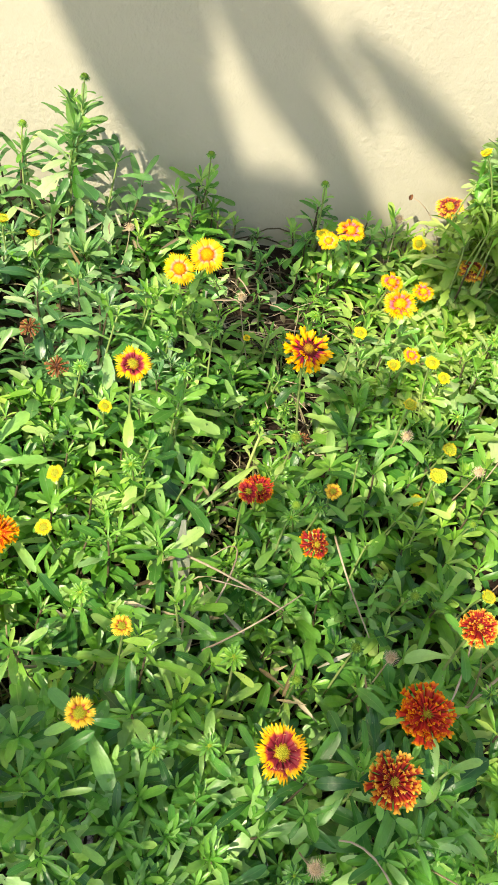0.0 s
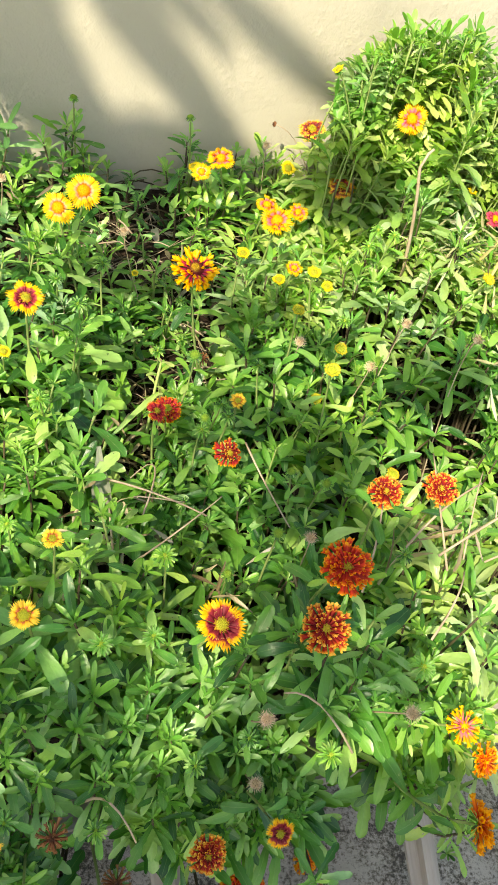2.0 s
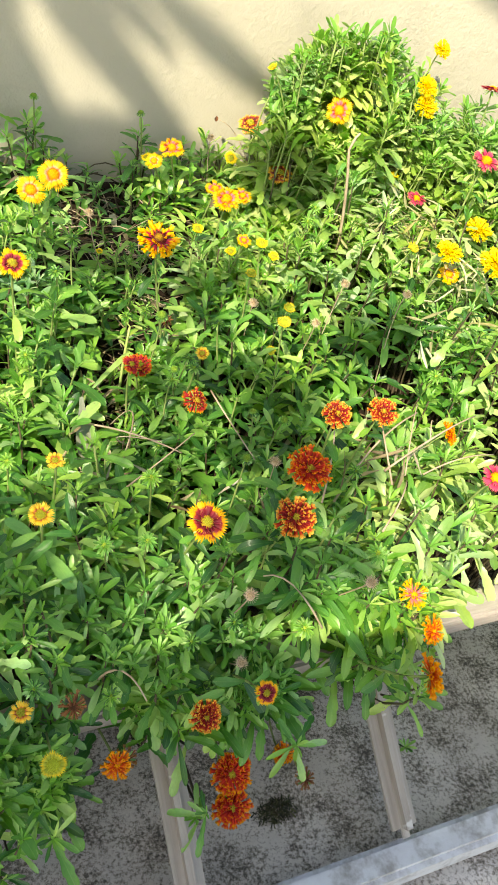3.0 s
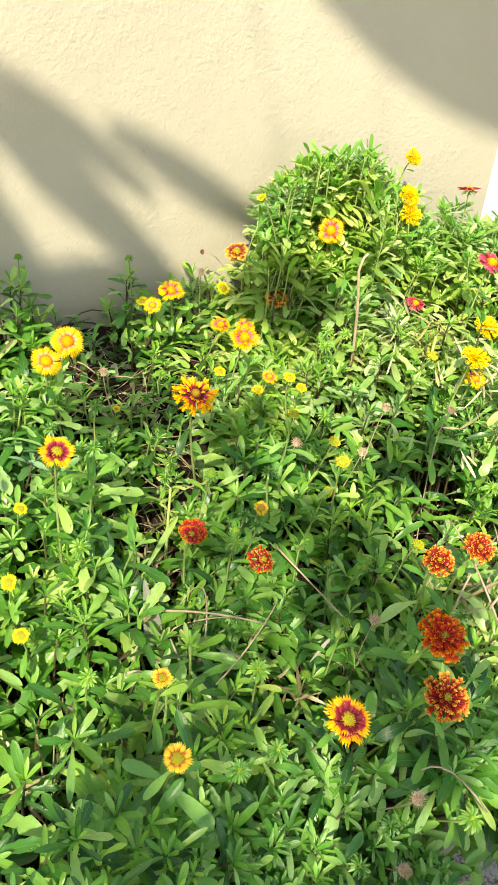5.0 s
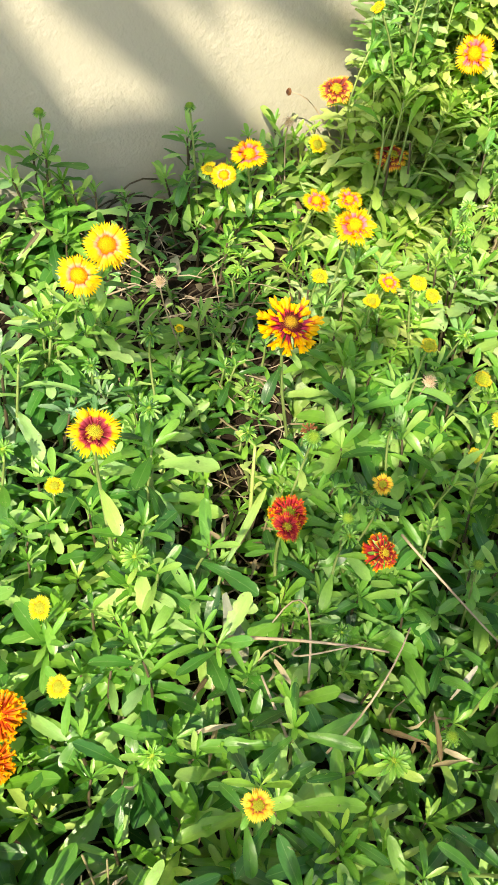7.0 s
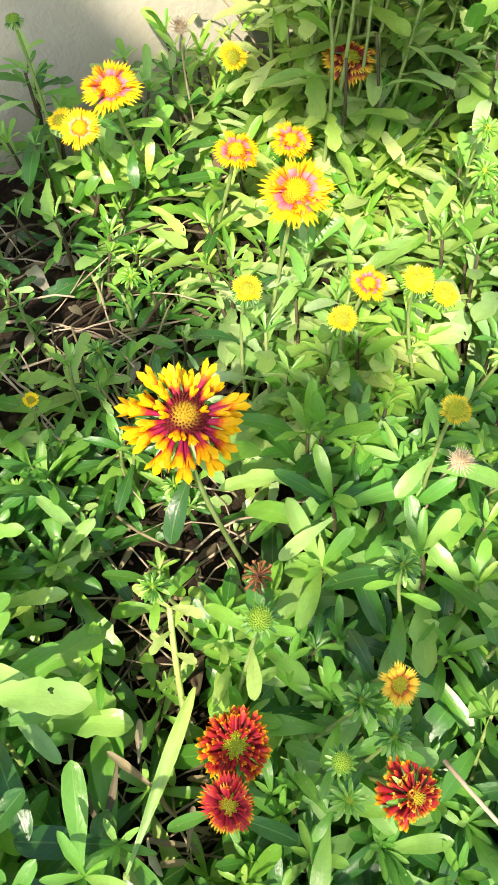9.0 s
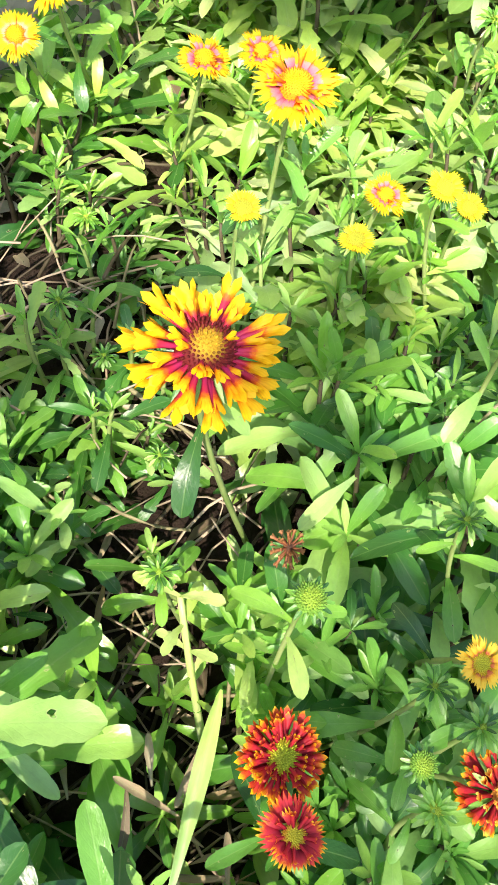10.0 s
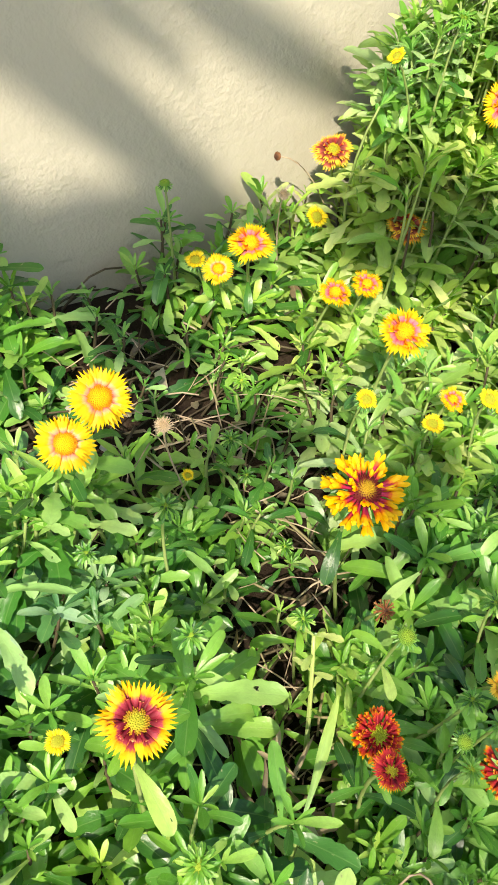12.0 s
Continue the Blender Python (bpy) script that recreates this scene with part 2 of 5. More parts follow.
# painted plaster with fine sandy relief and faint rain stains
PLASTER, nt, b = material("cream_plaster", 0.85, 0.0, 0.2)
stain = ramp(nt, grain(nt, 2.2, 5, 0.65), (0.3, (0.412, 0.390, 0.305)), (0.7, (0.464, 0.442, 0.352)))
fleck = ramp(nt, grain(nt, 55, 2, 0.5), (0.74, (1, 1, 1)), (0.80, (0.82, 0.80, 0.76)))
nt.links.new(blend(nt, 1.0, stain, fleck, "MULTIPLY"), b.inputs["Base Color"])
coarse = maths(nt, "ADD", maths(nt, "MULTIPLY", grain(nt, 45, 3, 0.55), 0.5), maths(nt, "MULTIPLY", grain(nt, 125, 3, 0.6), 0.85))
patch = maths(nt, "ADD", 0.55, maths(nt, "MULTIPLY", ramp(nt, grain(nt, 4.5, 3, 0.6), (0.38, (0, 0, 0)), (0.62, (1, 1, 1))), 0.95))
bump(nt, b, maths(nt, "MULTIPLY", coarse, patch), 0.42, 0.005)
WHITE, nt, b = material("white_plaster", 0.8, 0.0, 0.2)
nt.links.new(ramp(nt, grain(nt, 3, 4), (0.3, (0.50, 0.60, 0.78)), (0.7, (0.57, 0.67, 0.83))), b.inputs["Base Color"])
bump(nt, b, grain(nt, 150, 4), 0.3, 0.003)

# old concrete, grey with black lichen specks
CONCRETE, nt, b = material("concrete", 0.9, 0.0, 0.2)
base = ramp(nt, grain(nt, 6, 5, 0.6), (0.3, (0.52, 0.47, 0.41)), (0.7, (0.80, 0.74, 0.67)))
dust = maths(nt, "ADD", grain(nt, 190, 5, 0.75), maths(nt, "MULTIPLY", maths(nt, "SUBTRACT", grain(nt, 17, 5, 0.72), 0.5), 0.75))
speck = ramp(nt, dust, (0.36, (0.10, 0.09, 0.075)), (0.44, (0.42, 0.39, 0.35)), (0.56, (1, 1, 1)))
col = blend(nt, 0.9, base, speck, "MULTIPLY")
nt.links.new(col, b.inputs["Base Color"])
bump(nt, b, grain(nt, 120, 6, 0.7), 0.6, 0.004)

SOIL, nt, b = material("soil", 0.95, 0.0, 0.1)
nt.links.new(ramp(nt, grain(nt, 35, 6, 0.7), (0.3, (0.015, 0.010, 0.008)), (0.6, (0.044, 0.031, 0.021)), (0.8, (0.11, 0.084, 0.060))), b.inputs["Base Color"])
bump(nt, b, grain(nt, 90, 6, 0.7), 0.9, 0.01)

# weathered grey timber with remnants of whitewash
TIMBER, nt, b = material("grey_timber", 0.8, 0.0, 0.2)
tc = nt.nodes.new("ShaderNodeTexCoord")
mp = node(nt, "ShaderNodeMapping", Scale=(60, 4, 60))
nt.links.new(tc.outputs["Object"], mp.inputs[0])
gr = node(nt, "ShaderNodeTexNoise", Scale=1.0, Detail=6.0, Roughness=0.65)
nt.links.new(mp.outputs[0], gr.inputs["Vector"])
wood = ramp(nt, gr.outputs[0], (0.3, (0.28, 0.245, 0.210)), (0.7, (0.47, 0.43, 0.385)))
wash = ramp(nt, grain(nt, 30, 3, 0.6), (0.66, (0, 0, 0)), (0.72, (1, 1, 1)))
nt.links.new(blend(nt, maths(nt, "MULTIPLY", wash, 0.7), wood, (0.68, 0.67, 0.64)), b.inputs["Base Color"])
bump(nt, b, gr.outputs[0], 0.4, 0.003)

WASHED, nt, b = material("whitewashed_timber", 0.75, 0.0, 0.25)
flake = ramp(nt, grain(nt, 26, 5, 0.65), (0.34, (0.36, 0.34, 0.32)), (0.52, (0.66, 0.66, 0.67)), (0.75, (0.74, 0.75, 0.77)))
nt.links.new(flake, b.inputs["Base Color"])
bump(nt, b, grain(nt, 60, 4), 0.35, 0.003)


# ---- mesh helpers ----
def step(a, b_, x):
    t = min(1.0, max(0.0, (x - a) / (b_ - a)))
    return t * t * (3 - 2 * t)


def mesh_from(name, verts, faces, uvs=None, mats=(), smooth=True):
    me = bpy.data.meshes.new(name)
    me.from_pydata([tuple(map(float, v)) for v in verts], [], faces)
    if uvs is not None:
        layer = me.uv_layers.new(name="UVMap")
        idx = np.empty(len(me.loops), dtype=np.int32)
        me.loops.foreach_get("vertex_index", idx)
        layer.data.foreach_set("uv", np.asarray(uvs, dtype=np.float32)[idx].ravel())
    for m in mats:
        me.materials.append(m)
    if smooth:
        me.polygons.foreach_set("use_smooth", [True] * len(me.polygons))
    me.update()
    return me


def place(name, me, parent=None, m=None, label="", kind=""):
    ob = new(name, me)
    if parent:
        ob.parent = parent
    if m is not None:
        ob.matrix_basis = m
    return tagged(ob, label=label, kind=kind)


def tube(points, radii, sides=6):
    """Verts, faces and uvs of a round rod along the points."""
    pts = [Vector(p) for p in points]
    vs, fs, uv = [], [], []
    for i, p in enumerate(pts):
        d = (pts[min(i + 1, len(pts) - 1)] - pts[max(i - 1, 0)]).normalized()
        a = d.orthogonal().normalized()
        c = d.cross(a)
        for k in range(sides):
            w = 2 * math.pi * k / sides
            vs.append(p + (a * math.cos(w) + c * math.sin(w)) * radii[i])
            uv.append((k / sides, i / (len(pts) - 1)))
    for i in range(len(pts) - 1):
        for k in range(sides):
            n = (k + 1) % sides
            fs.append((i * sides + k, i * sides + n, (i + 1) * sides + n, (i + 1) * sides + k))
    fs.append(tuple(range(sides))[::-1])
    fs.append(tuple((len(pts) - 1) * sides + k for k in range(sides)))
    return vs, fs, uv


def arc(p0, p1, p2, n):
    """Points of a quadratic bend from p0 by way of p1 to p2."""
    p0, p1, p2 = Vector(p0), Vector(p1), Vector(p2)
    return [p0 * (1 - t) ** 2 + p1 * 2 * t * (1 - t) + p2 * t * t for t in (i / (n - 1) for i in range(n))]


class Heap:
    """Collects many small pieces into one mesh."""

    def __init__(self):
        self.vs, self.fs, self.uv, self.n = [], [], [], 0

    def add(self, vs, fs, uv):
        self.vs.append(np.asarray(vs, dtype=float))
        self.uv.append(np.asarray(uv, dtype=float))
        self.fs += [tuple(i + self.n for i in f) for f in fs]
        self.n += len(vs)

    def put(self, vs, fs, uv, m):
        a = np.array(m)
        self.add(np.asarray(vs) @ a[:3, :3].T + a[:3, 3], fs, uv)

    def mesh(self, name, mats, smooth=True):
        return mesh_from(name, np.concatenate(self.vs), self.fs, np.concatenate(self.uv), mats, smooth)


def leaf_shape(width, droop, lift, fold, teeth=0.0, blunt=0.5, twist=0.0, rows=8):
    """A leaf of length 1 along +y, upper side +z."""
    vs, uv, fs = [], [], []
    y, z = 0.0, 0.0
    ts = [0.90 * i / (rows - 2) for i in range(rows - 1)] + [0.965, 1.0]
    for i, t in enumerate(ts):
        w = width * (0.20 + 0.80 * step(-0.05, 0.68, t))
        w *= 1 if t < 0.66 else max(0.14, math.sqrt(max(0.0, 1 - ((t - 0.66) / 0.34) ** (1.5 + blunt))))
        saw = (t * (4 if teeth > 0.2 else 6) + 0.35) % 1.0
        w *= 1 - teeth * (1.15 - 1.3 * saw) * step(0.18, 0.34, t) * (1 - step(0.86, 0.97, t))
        a = lift - droop * t
        if i:
            y += math.cos(a) * (t - ts[i - 1])
            z += math.sin(a) * (t - ts[i - 1])
        for k, s in enumerate((-1, -0.55, 0, 0.55, 1)):
            h = 0.85 * fold * abs(s) ** 1.15 * w + twist * s * w * t
            vs.append((s * w, y, z + h + 0.016 * math.sin(11 * t + s * 2) * abs(s)))
            uv.append((0.5 + s * 0.5, t))
    for i in range(rows):
        for k in range(4):
            o = i * 5 + k
            fs.append((o, o + 1, o + 6, o + 5))
    return np.array(vs), fs, np.array(uv)


LEAVES = [
    leaf_shape(0.130, 0.7, 0.28, 0.22, blunt=1.0), leaf_shape(0.140, 1.1, 0.40, 0.18, blunt=1.8), leaf_shape(0.145, 0.4, 0.15, 0.15, blunt=2.2),
    leaf_shape(0.155, 0.9, 0.30, 0.20, 0.30, 1.2, rows=17), leaf_shape(0.150, 0.7, 0.22, 0.22, 0.18, 1.5, rows=20), leaf_shape(0.115, 1.0, 0.42, 0.32, blunt=0.8, twist=0.40),
    leaf_shape(0.130, 0.4, 0.05, 0.28, blunt=1.4, twist=-0.4), leaf_shape(0.175, 1.0, 0.34, 0.16, 0.40, 1.4, rows=17), leaf_shape(0.130, 1.4, 0.45, 0.20, blunt=1.2, twist=0.3),
    leaf_shape(0.150, 0.6, 0.28, 0.32, 0.28, 1.6, rows=17), leaf_shape(0.120, 0.6, 0.30, 0.30, blunt=0.0, rows=5),
]
LEAF_MESH = [mesh_from("leaf", *d, (LEAF,)) for d in LEAVES]
PALE_MESH = [mesh_from("leaf", *d, (LEAF_PALE,)) for d in LEAVES]
YOUNG_MESH = [mesh_from("leaf", *d, (LEAF_YOUNG,)) for d in LEAVES]


# ---- the large structure ----
def slab(name, x0, x1, y0, y1, z0, z1, mat, label, category, bevel=0.0):
    bm = bmesh.new()
    bmesh.ops.create_cube(bm, size=1)
    bmesh.ops.transform(bm, matrix=pose((x0 + x1) / 2, (y0 + y1) / 2, (z0 + z1) / 2) @ Matrix.Diagonal((x1 - x0, y1 - y0, z1 - z0, 1)), verts=bm.verts)
    if bevel:
        bmesh.ops.bevel(bm, geom=bm.edges[:], offset=bevel, segments=2, affect="EDGES")
    me = bpy.data.meshes.new(name)
    bm.to_mesh(me)
    bm.free()
    me.materials.append(mat)
    return tagged(new(name, me), label, category, kind="structure")


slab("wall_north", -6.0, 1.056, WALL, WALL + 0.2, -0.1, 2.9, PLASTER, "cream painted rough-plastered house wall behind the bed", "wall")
slab("wall_white", 1.056, 6.0, WALL + 0.003, WALL + 0.2, -0.1, 2.9, WHITE, "white painted plastered wall beside the cream one", "wall")

gv, gf = [], []
edges = [-300, -60, -12, -4, 4, 12, 60, 300]
for yy in edges:
    for xx in edges:
        gv.append((xx, yy, 0.0))
for j in range(7):
    for i in range(7):
        o = j * 8 + i
        gf.append((o, o + 1, o + 9, o + 8))
tagged(new("ground", mesh_from("ground", gv, gf, None, (CONCRETE,))), "old grey concrete yard with black lichen specks", "ground", kind="structure")


def bell(x, y, cx, cy, sx, sy):
    return math.exp(-(((x - cx) / sx) ** 2 + ((y - cy) / sy) ** 2))


def edge_of_bed(x):
    return 0.53 + 0.10 * step(0.45, 0.75, x) + 0.02 * math.sin(9 * x)


def soil_height(x, y):
    e = edge_of_bed(x)
    return -0.03 + 0.20 * step(e, e + 0.16, y) + 0.275 * step(e + 0.05, 1.38, y) + 0.012 * noise.noise(Vector((x * 9, y * 9, 0)))


def canopy(x, y):
    """Height of the leaf tips over the yard."""
    h = 0.415 + 0.05 * step(0.85, 1.15, y)
    h += 0.29 * bell(x, y, 0.61, 1.23, 0.18, 0.14) + 0.22 * bell(x, y, 1.02, 1.18, 0.24, 0.20) + 0.10 * bell(x, y, 0.74, 0.93, 0.14, 0.12)
    h += 0.10 * bell(x, y, -0.42, 1.15, 0.2, 0.2) - 0.02 * bell(x, y, -0.14, 1.25, 0.11, 0.09)
    h += 0.05 * bell(x, y, 0.33, 0.50, 0.14, 0.10) + 0.04 * bell(x, y, 0.05, 0.50, 0.12, 0.10) + 0.06 * bell(x, y, 0.37, 0.93, 0.12, 0.12)
    h += 0.05 * bell(x, y, 0.02, 0.85, 0.10, 0.12)
    h += 0.06 * bell(x, y, 0.34, 1.20, 0.08, 0.10)
    h -= 0.11 * bell(x, y, 0.20, 1.06, 0.065, 0.16) + 0.05 * bell(x, y, 0.27, 0.73, 0.08, 0.07) + 0.05 * bell(x, y, 0.10, 0.72, 0.06, 0.08)
    h -= 0.06 * bell(x, y, 0.20, 1.33, 0.16, 0.10) + 0.05 * bell(x, y, 0.60, 0.75, 0.12, 0.12)
    h += 0.055 * bell(x, y, 0.38, 1.12, 0.14, 0.13) + 0.05 * bell(x, y, 0.05, 1.02, 0.09, 0.10)
    h -= 0.34 * (1 - step(0.18, 0.38, y))
    return h


sv, sf = [], []
NX, NY = 110, 44
for j in range(NY + 1):
    for i in range(NX + 1):
        xx = -0.95 + 2.75 * i / NX
        yy = edge_of_bed(xx) + (WALL + 0.004 - edge_of_bed(xx)) * j / NY
        sv.append((xx, yy, soil_height(xx, yy)))
for j in range(NY):
    for i in range(NX):
        o = j * (NX + 1) + i
        sf.append((o, o + 1, o + NX + 2, o + NX + 1))
tagged(new("soil_bed", mesh_from("soil_bed", sv, sf, None, (SOIL,))), "dark crumbly soil of the flower bed against the wall", "soil", kind="structure")


# ---- leaning timber fence along the bed ----
def board(name, a, b_, width, depth, parent, label="", worn=0.18):
    """A worn board from a to b_; its own y runs along it."""
    a, b_ = Vector(a), Vector(b_)
    d = b_ - a
    bm = bmesh.new()
    bmesh.ops.create_cube(bm, size=1)
    bmesh.ops.transform(bm, matrix=Matrix.Diagonal((width, d.length, depth, 1)), verts=bm.verts)
    bmesh.ops.subdivide_edges(bm, edges=[e for e in bm.edges if abs(e.verts[0].co.y - e.verts[1].co.y) > 0.01], cuts=9)
    for v in bm.verts:
        q = Vector((v.co.x * 9, v.co.y * 6, a.x * 7))
        v.co.x += 0.0022 * noise.noise(q)
        v.co.z += 0.0022 * noise.noise(q + Vector((5, 5, 5)))
    bmesh.ops.bevel(bm, geom=[e for e in bm.edges if e.calc_face_angle(0) > 0.8], offset=min(width, depth) * worn, segments=2, affect="EDGES")
    me = bpy.data.meshes.new(name)
    bm.to_mesh(me)
    bm.free()
    me.materials.append(TIMBER)
    y = d.normalized()
    x = y.cross(Vector((0, 0, 1))).normalized()
    m = Matrix((x, y, x.cross(y))).transposed().to_4x4()
    m.translation = (a + b_) / 2
    return place(name, me, parent, m, label)


fence = tagged(new("timber_fence"), "low leaning fence of weathered grey timber below the flowers", "fence")
board("bottom_rail", (-0.75, 0.082, 0.026), (1.35, 0.345, 0.026), 0.042, 0.045, fence, "whitewashed pale board lying on the concrete").data.materials[0] = WASHED
board("top_rail", (-0.75, 0.273, 0.222), (1.35, 0.567, 0.232), 0.046, 0.028, fence)
for px in (-0.42, -0.12, 0.206, 0.491, 0.80):
    py = 0.2385 + (px - 0.5) * 0.125 + 0.017
    board("post", (px, py, 0.052), (px - 0.033, py + 0.2, 0.215), 0.036, 0.032, fence, worn=0.42)


# dark tuft of moss and a weed on the concrete
moss = Heap()
mrng = random.Random(21)
for i in range(420):
    a, d = mrng.uniform(0, 6.28), math.sqrt(mrng.random())
    mx, my = 0.030 * d * math.cos(a), 0.017 * d * math.sin(a)
    m = pose(mx, my, 0.008 * (1 - d * d), mrng.uniform(-60, 10), mrng.uniform(-40, 40), mrng.uniform(0, 360)) @ Matrix.Scale(mrng.uniform(0.004, 0.009), 4)
    moss.put(*leaf_shape(0.18, 0.6, 0.6, 0.3, rows=3), m)
MOSS = leafy("moss_blade", ((0.0, (0.020, 0.018, 0.008)), (0.6, (0.055, 0.048, 0.018)), (1.0, (0.11, 0.10, 0.035))), True, 0.1, 0.85)
tuft = new("moss_tuft", moss.mesh("moss_tuft", (MOSS,)))
tuft.matrix_basis = pose(0.345, 0.338, 0.0, 0, 0, 12)
tagged(tuft, "dark brown-green tuft of moss on the concrete", "moss")
sprig = Heap()
for i in range(9):
    sprig.put(*LEAVES[(0, 5, 6)[i % 3]], pose(0, 0, 0.004, 35 + 4 * (i % 3), 0, 40 * i) @ Matrix.Scale(0.014 + 0.002 * (i % 4), 4))
weed = new("weed_seedling", sprig.mesh("weed_seedling", (LEAF_MASS,)))
weed.matrix_basis = Matrix.Translation((0.564, 0.393, 0.0))
tagged(weed, "tiny green weed seedling in the concrete", "weed")


# ---- flower heads ----
def ray_shape(rows=4):
    """A three-toothed ray from radius 0.34 to 1, lying along +y."""
    vs, uv, fs = [], [], []
    for i in range(rows + 1):
        t = i / rows
        w = 0.055 + 0.115 * t ** 0.8
        r = 0.32 + 0.44 * t
        for s in (-1, -0.33, 0.33, 1):
            vs.append((s * w, r, 0.05 * math.sin(2.6 * t) - 0.035 * abs(s) + 0.02 * (1 if abs(s) < 0.5 else 0)))
            uv.append((0.5 + 0.5 * s, 0.8 * t))
    for i in range(rows):
        for k in range(3):
            o = i * 4 + k
            fs.append((o, o + 1, o + 5, o + 4))
    o = rows * 4
    for k, (cx, ln) in enumerate(((-0.125, 0.19), (0.0, 0.24), (0.125, 0.19))):
        vs.append((cx, 0.76 + ln, -0.02))
        uv.append((0.2 + 0.3 * k, 1.0))
        fs.append((o + k, o + k + 1, len(vs) - 1))
    return vs, fs, uv


def trumpet_shape(sides=6, r0=0.26, flare=0.085, lobe=0.15, bulk=1.0, neck=0.83):
    """A tubular floret that flares into pointed lobes, lying along +y."""
    vs, uv, fs = [], [], []
    rings = ((r0, 0.026 * bulk, 0.0), (r0 + 0.26, 0.040 * bulk, 0.4), (neck - 0.09, flare * 0.75, 0.66), (neck, flare, 0.78))
    for r, w, v in rings:
        for k in range(sides):
            a = 2 * math.pi * k / sides
            vs.append((w * math.cos(a), r, w * 0.8 * math.sin(a)))
            uv.append((k / sides, v))
    for i in range(3):
        for k in range(sides):
            n = (k + 1) % sides
            fs.append((i * sides + k, i * sides + n, (i + 1) * sides + n, (i + 1) * sides + k))
    for k in range(sides):
        n = (k + 1) % sides
        for q, reach, out, v in ((k + 0.10, 0.62, 1.36, 0.9), (k + 0.90, 0.62, 1.36, 0.9), (k + 0.5, 1.0, 1.52, 1.0)):
            a = 2 * math.pi * q / sides
            vs.append((out * flare * math.cos(a), neck + lobe * reach * (0.8 + 0.2 * math.sin(a)), out * 0.8 * flare * math.sin(a)))
            uv.append((q / sides, v))
        e = len(vs)
        fs += [(3 * sides + k, 3 * sides + n, e - 2, e - 3), (e - 3, e - 2, e - 1)]
    return vs, fs, uv


def dome_shape(radius, height, bumps, spike, thick=0.03):
    """A low dome set with many small florets in a spiral."""
    h = Heap()
    vs, fs, uv = [], [], []
    for i in range(6):
        t = i / 5
        for k in range(14):
            a = 2 * math.pi * k / 14
            r = radius * math.sin(t * math.pi / 2)
            vs.append((r * math.cos(a), r * math.sin(a), height * math.cos(t * math.pi / 2)))
            uv.append((t, 0.5))
    for i in range(5):
        for k in range(14):
            n = (k + 1) % 14
            fs.append((i * 14 + k, (i + 1) * 14 + k, (i + 1) * 14 + n, i * 14 + n))
    h.add(vs, fs, uv)
    rg = random.Random(bumps)
    for i in range(bumps):
        t = math.sqrt((i + 0.5) / bumps)
        a = i * 2.39996
        n = Vector((math.sin(t * 1.5) * math.cos(a), math.sin(t * 1.5) * math.sin(a), math.cos(t * 1.5) + 0.25)).normalized()
        p = Vector((radius * t * math.cos(a), radius * t * math.sin(a), height * math.sqrt(max(0, 1 - t * t))))
        e = n.orthogonal().normalized()
        c = n.cross(e)
        ln = spike * rg.uniform(0.7, 1.3)
        ring = [p + (e * math.cos(w) + c * math.sin(w)) * thick for w in (0, 1.571, 3.1416, 4.712)]
        top = [q + n * ln * 0.6 for q in ring]
        vs = [*ring, *top, p + n * ln]
        h.add(vs, [(0, 1, 5, 4), (1, 2, 6, 5), (2, 3, 7, 6), (3, 0, 4, 7), (4, 5, 8), (5, 6, 8), (6, 7, 8), (7, 4, 8)], [(t, 0.5)] * 9)
    return h


def calyx_shape(n, length):
    """Green bracts that cup a head from below."""
    h = Heap()
    for i in range(n):
        m = Matrix.Rotation(2 * math.pi * i / n + (i % 2) * 0.2, 4, "Z") @ pose(0, 0.10, -0.06, -22 + 20 * (i % 2), 0, 0) @ Matrix.Diagonal((length * 0.9, length, length, 1))
        h.put(*leaf_shape(0.12, 0.5, 0.1, 0.3, blunt=0.0, rows=5), m)
    return h


def bract_shape():
    """Rings of pointed bracts that curl up round a closed bud."""
    h = Heap()
    for n, tilt, length, back in ((11, -8, 0.98, 0.14), (10, 22, 0.90, 0.12), (9, 46, 0.78, 0.10), (7, 64, 0.62, 0.05)):
        for i in range(n):
            m = Matrix.Rotation(2 * math.pi * (i + 0.37 * tilt) / n, 4, "Z") @ pose(0, back, -0.04, tilt + 9 * math.sin(5 * i + n), 0, 0) @ Matrix.Diagonal((length * 0.95, length, length, 1))
            h.put(*leaf_shape(0.13, 0.9, 0.3, 0.35, blunt=0.0, rows=5), m)
    return h


RAYS = ray_shape()
TRUMPET = trumpet_shape(5, 0.26, 0.105, 0.18)
FLARED = trumpet_shape(5, 0.26, 0.098, 0.21, 1.15, 0.75)
SLIM = trumpet_shape(5, 0.20, 0.098, 0.115, 1.9, 0.85)
PETAL_MESH = {}
for key in PETAL:
    for kind, shp in (("ray", RAYS), ("trumpet", TRUMPET), ("slim", SLIM), ("flared", FLARED)):
        PETAL_MESH[key, kind] = mesh_from("petal", *shp, (PETAL[key],))
DOMES = {"wide": dome_shape(0.37, 0.25, 190, 0.055, 0.018), "small": dome_shape(0.25, 0.15, 90, 0.06, 0.019), "mid": dome_shape(0.31, 0.17, 120, 0.06, 0.020), "button": dome_shape(0.56, 0.24, 170, 0.06, 0.028), "broad": dome_shape(0.45, 0.20, 190, 0.06, 0.022), "cup": dome_shape(0.50, 0.30, 110, 0.11, 0.036), "ball": dome_shape(0.62, 0.55, 80, 0.16, 0.045), "fluff": dome_shape(0.45, 0.55, 90, 0.5, 0.022)}
DOME_MESH = {(s, c): DOMES[s].mesh("disc", (DISC[c],)) for s in DOMES for c in DISC}
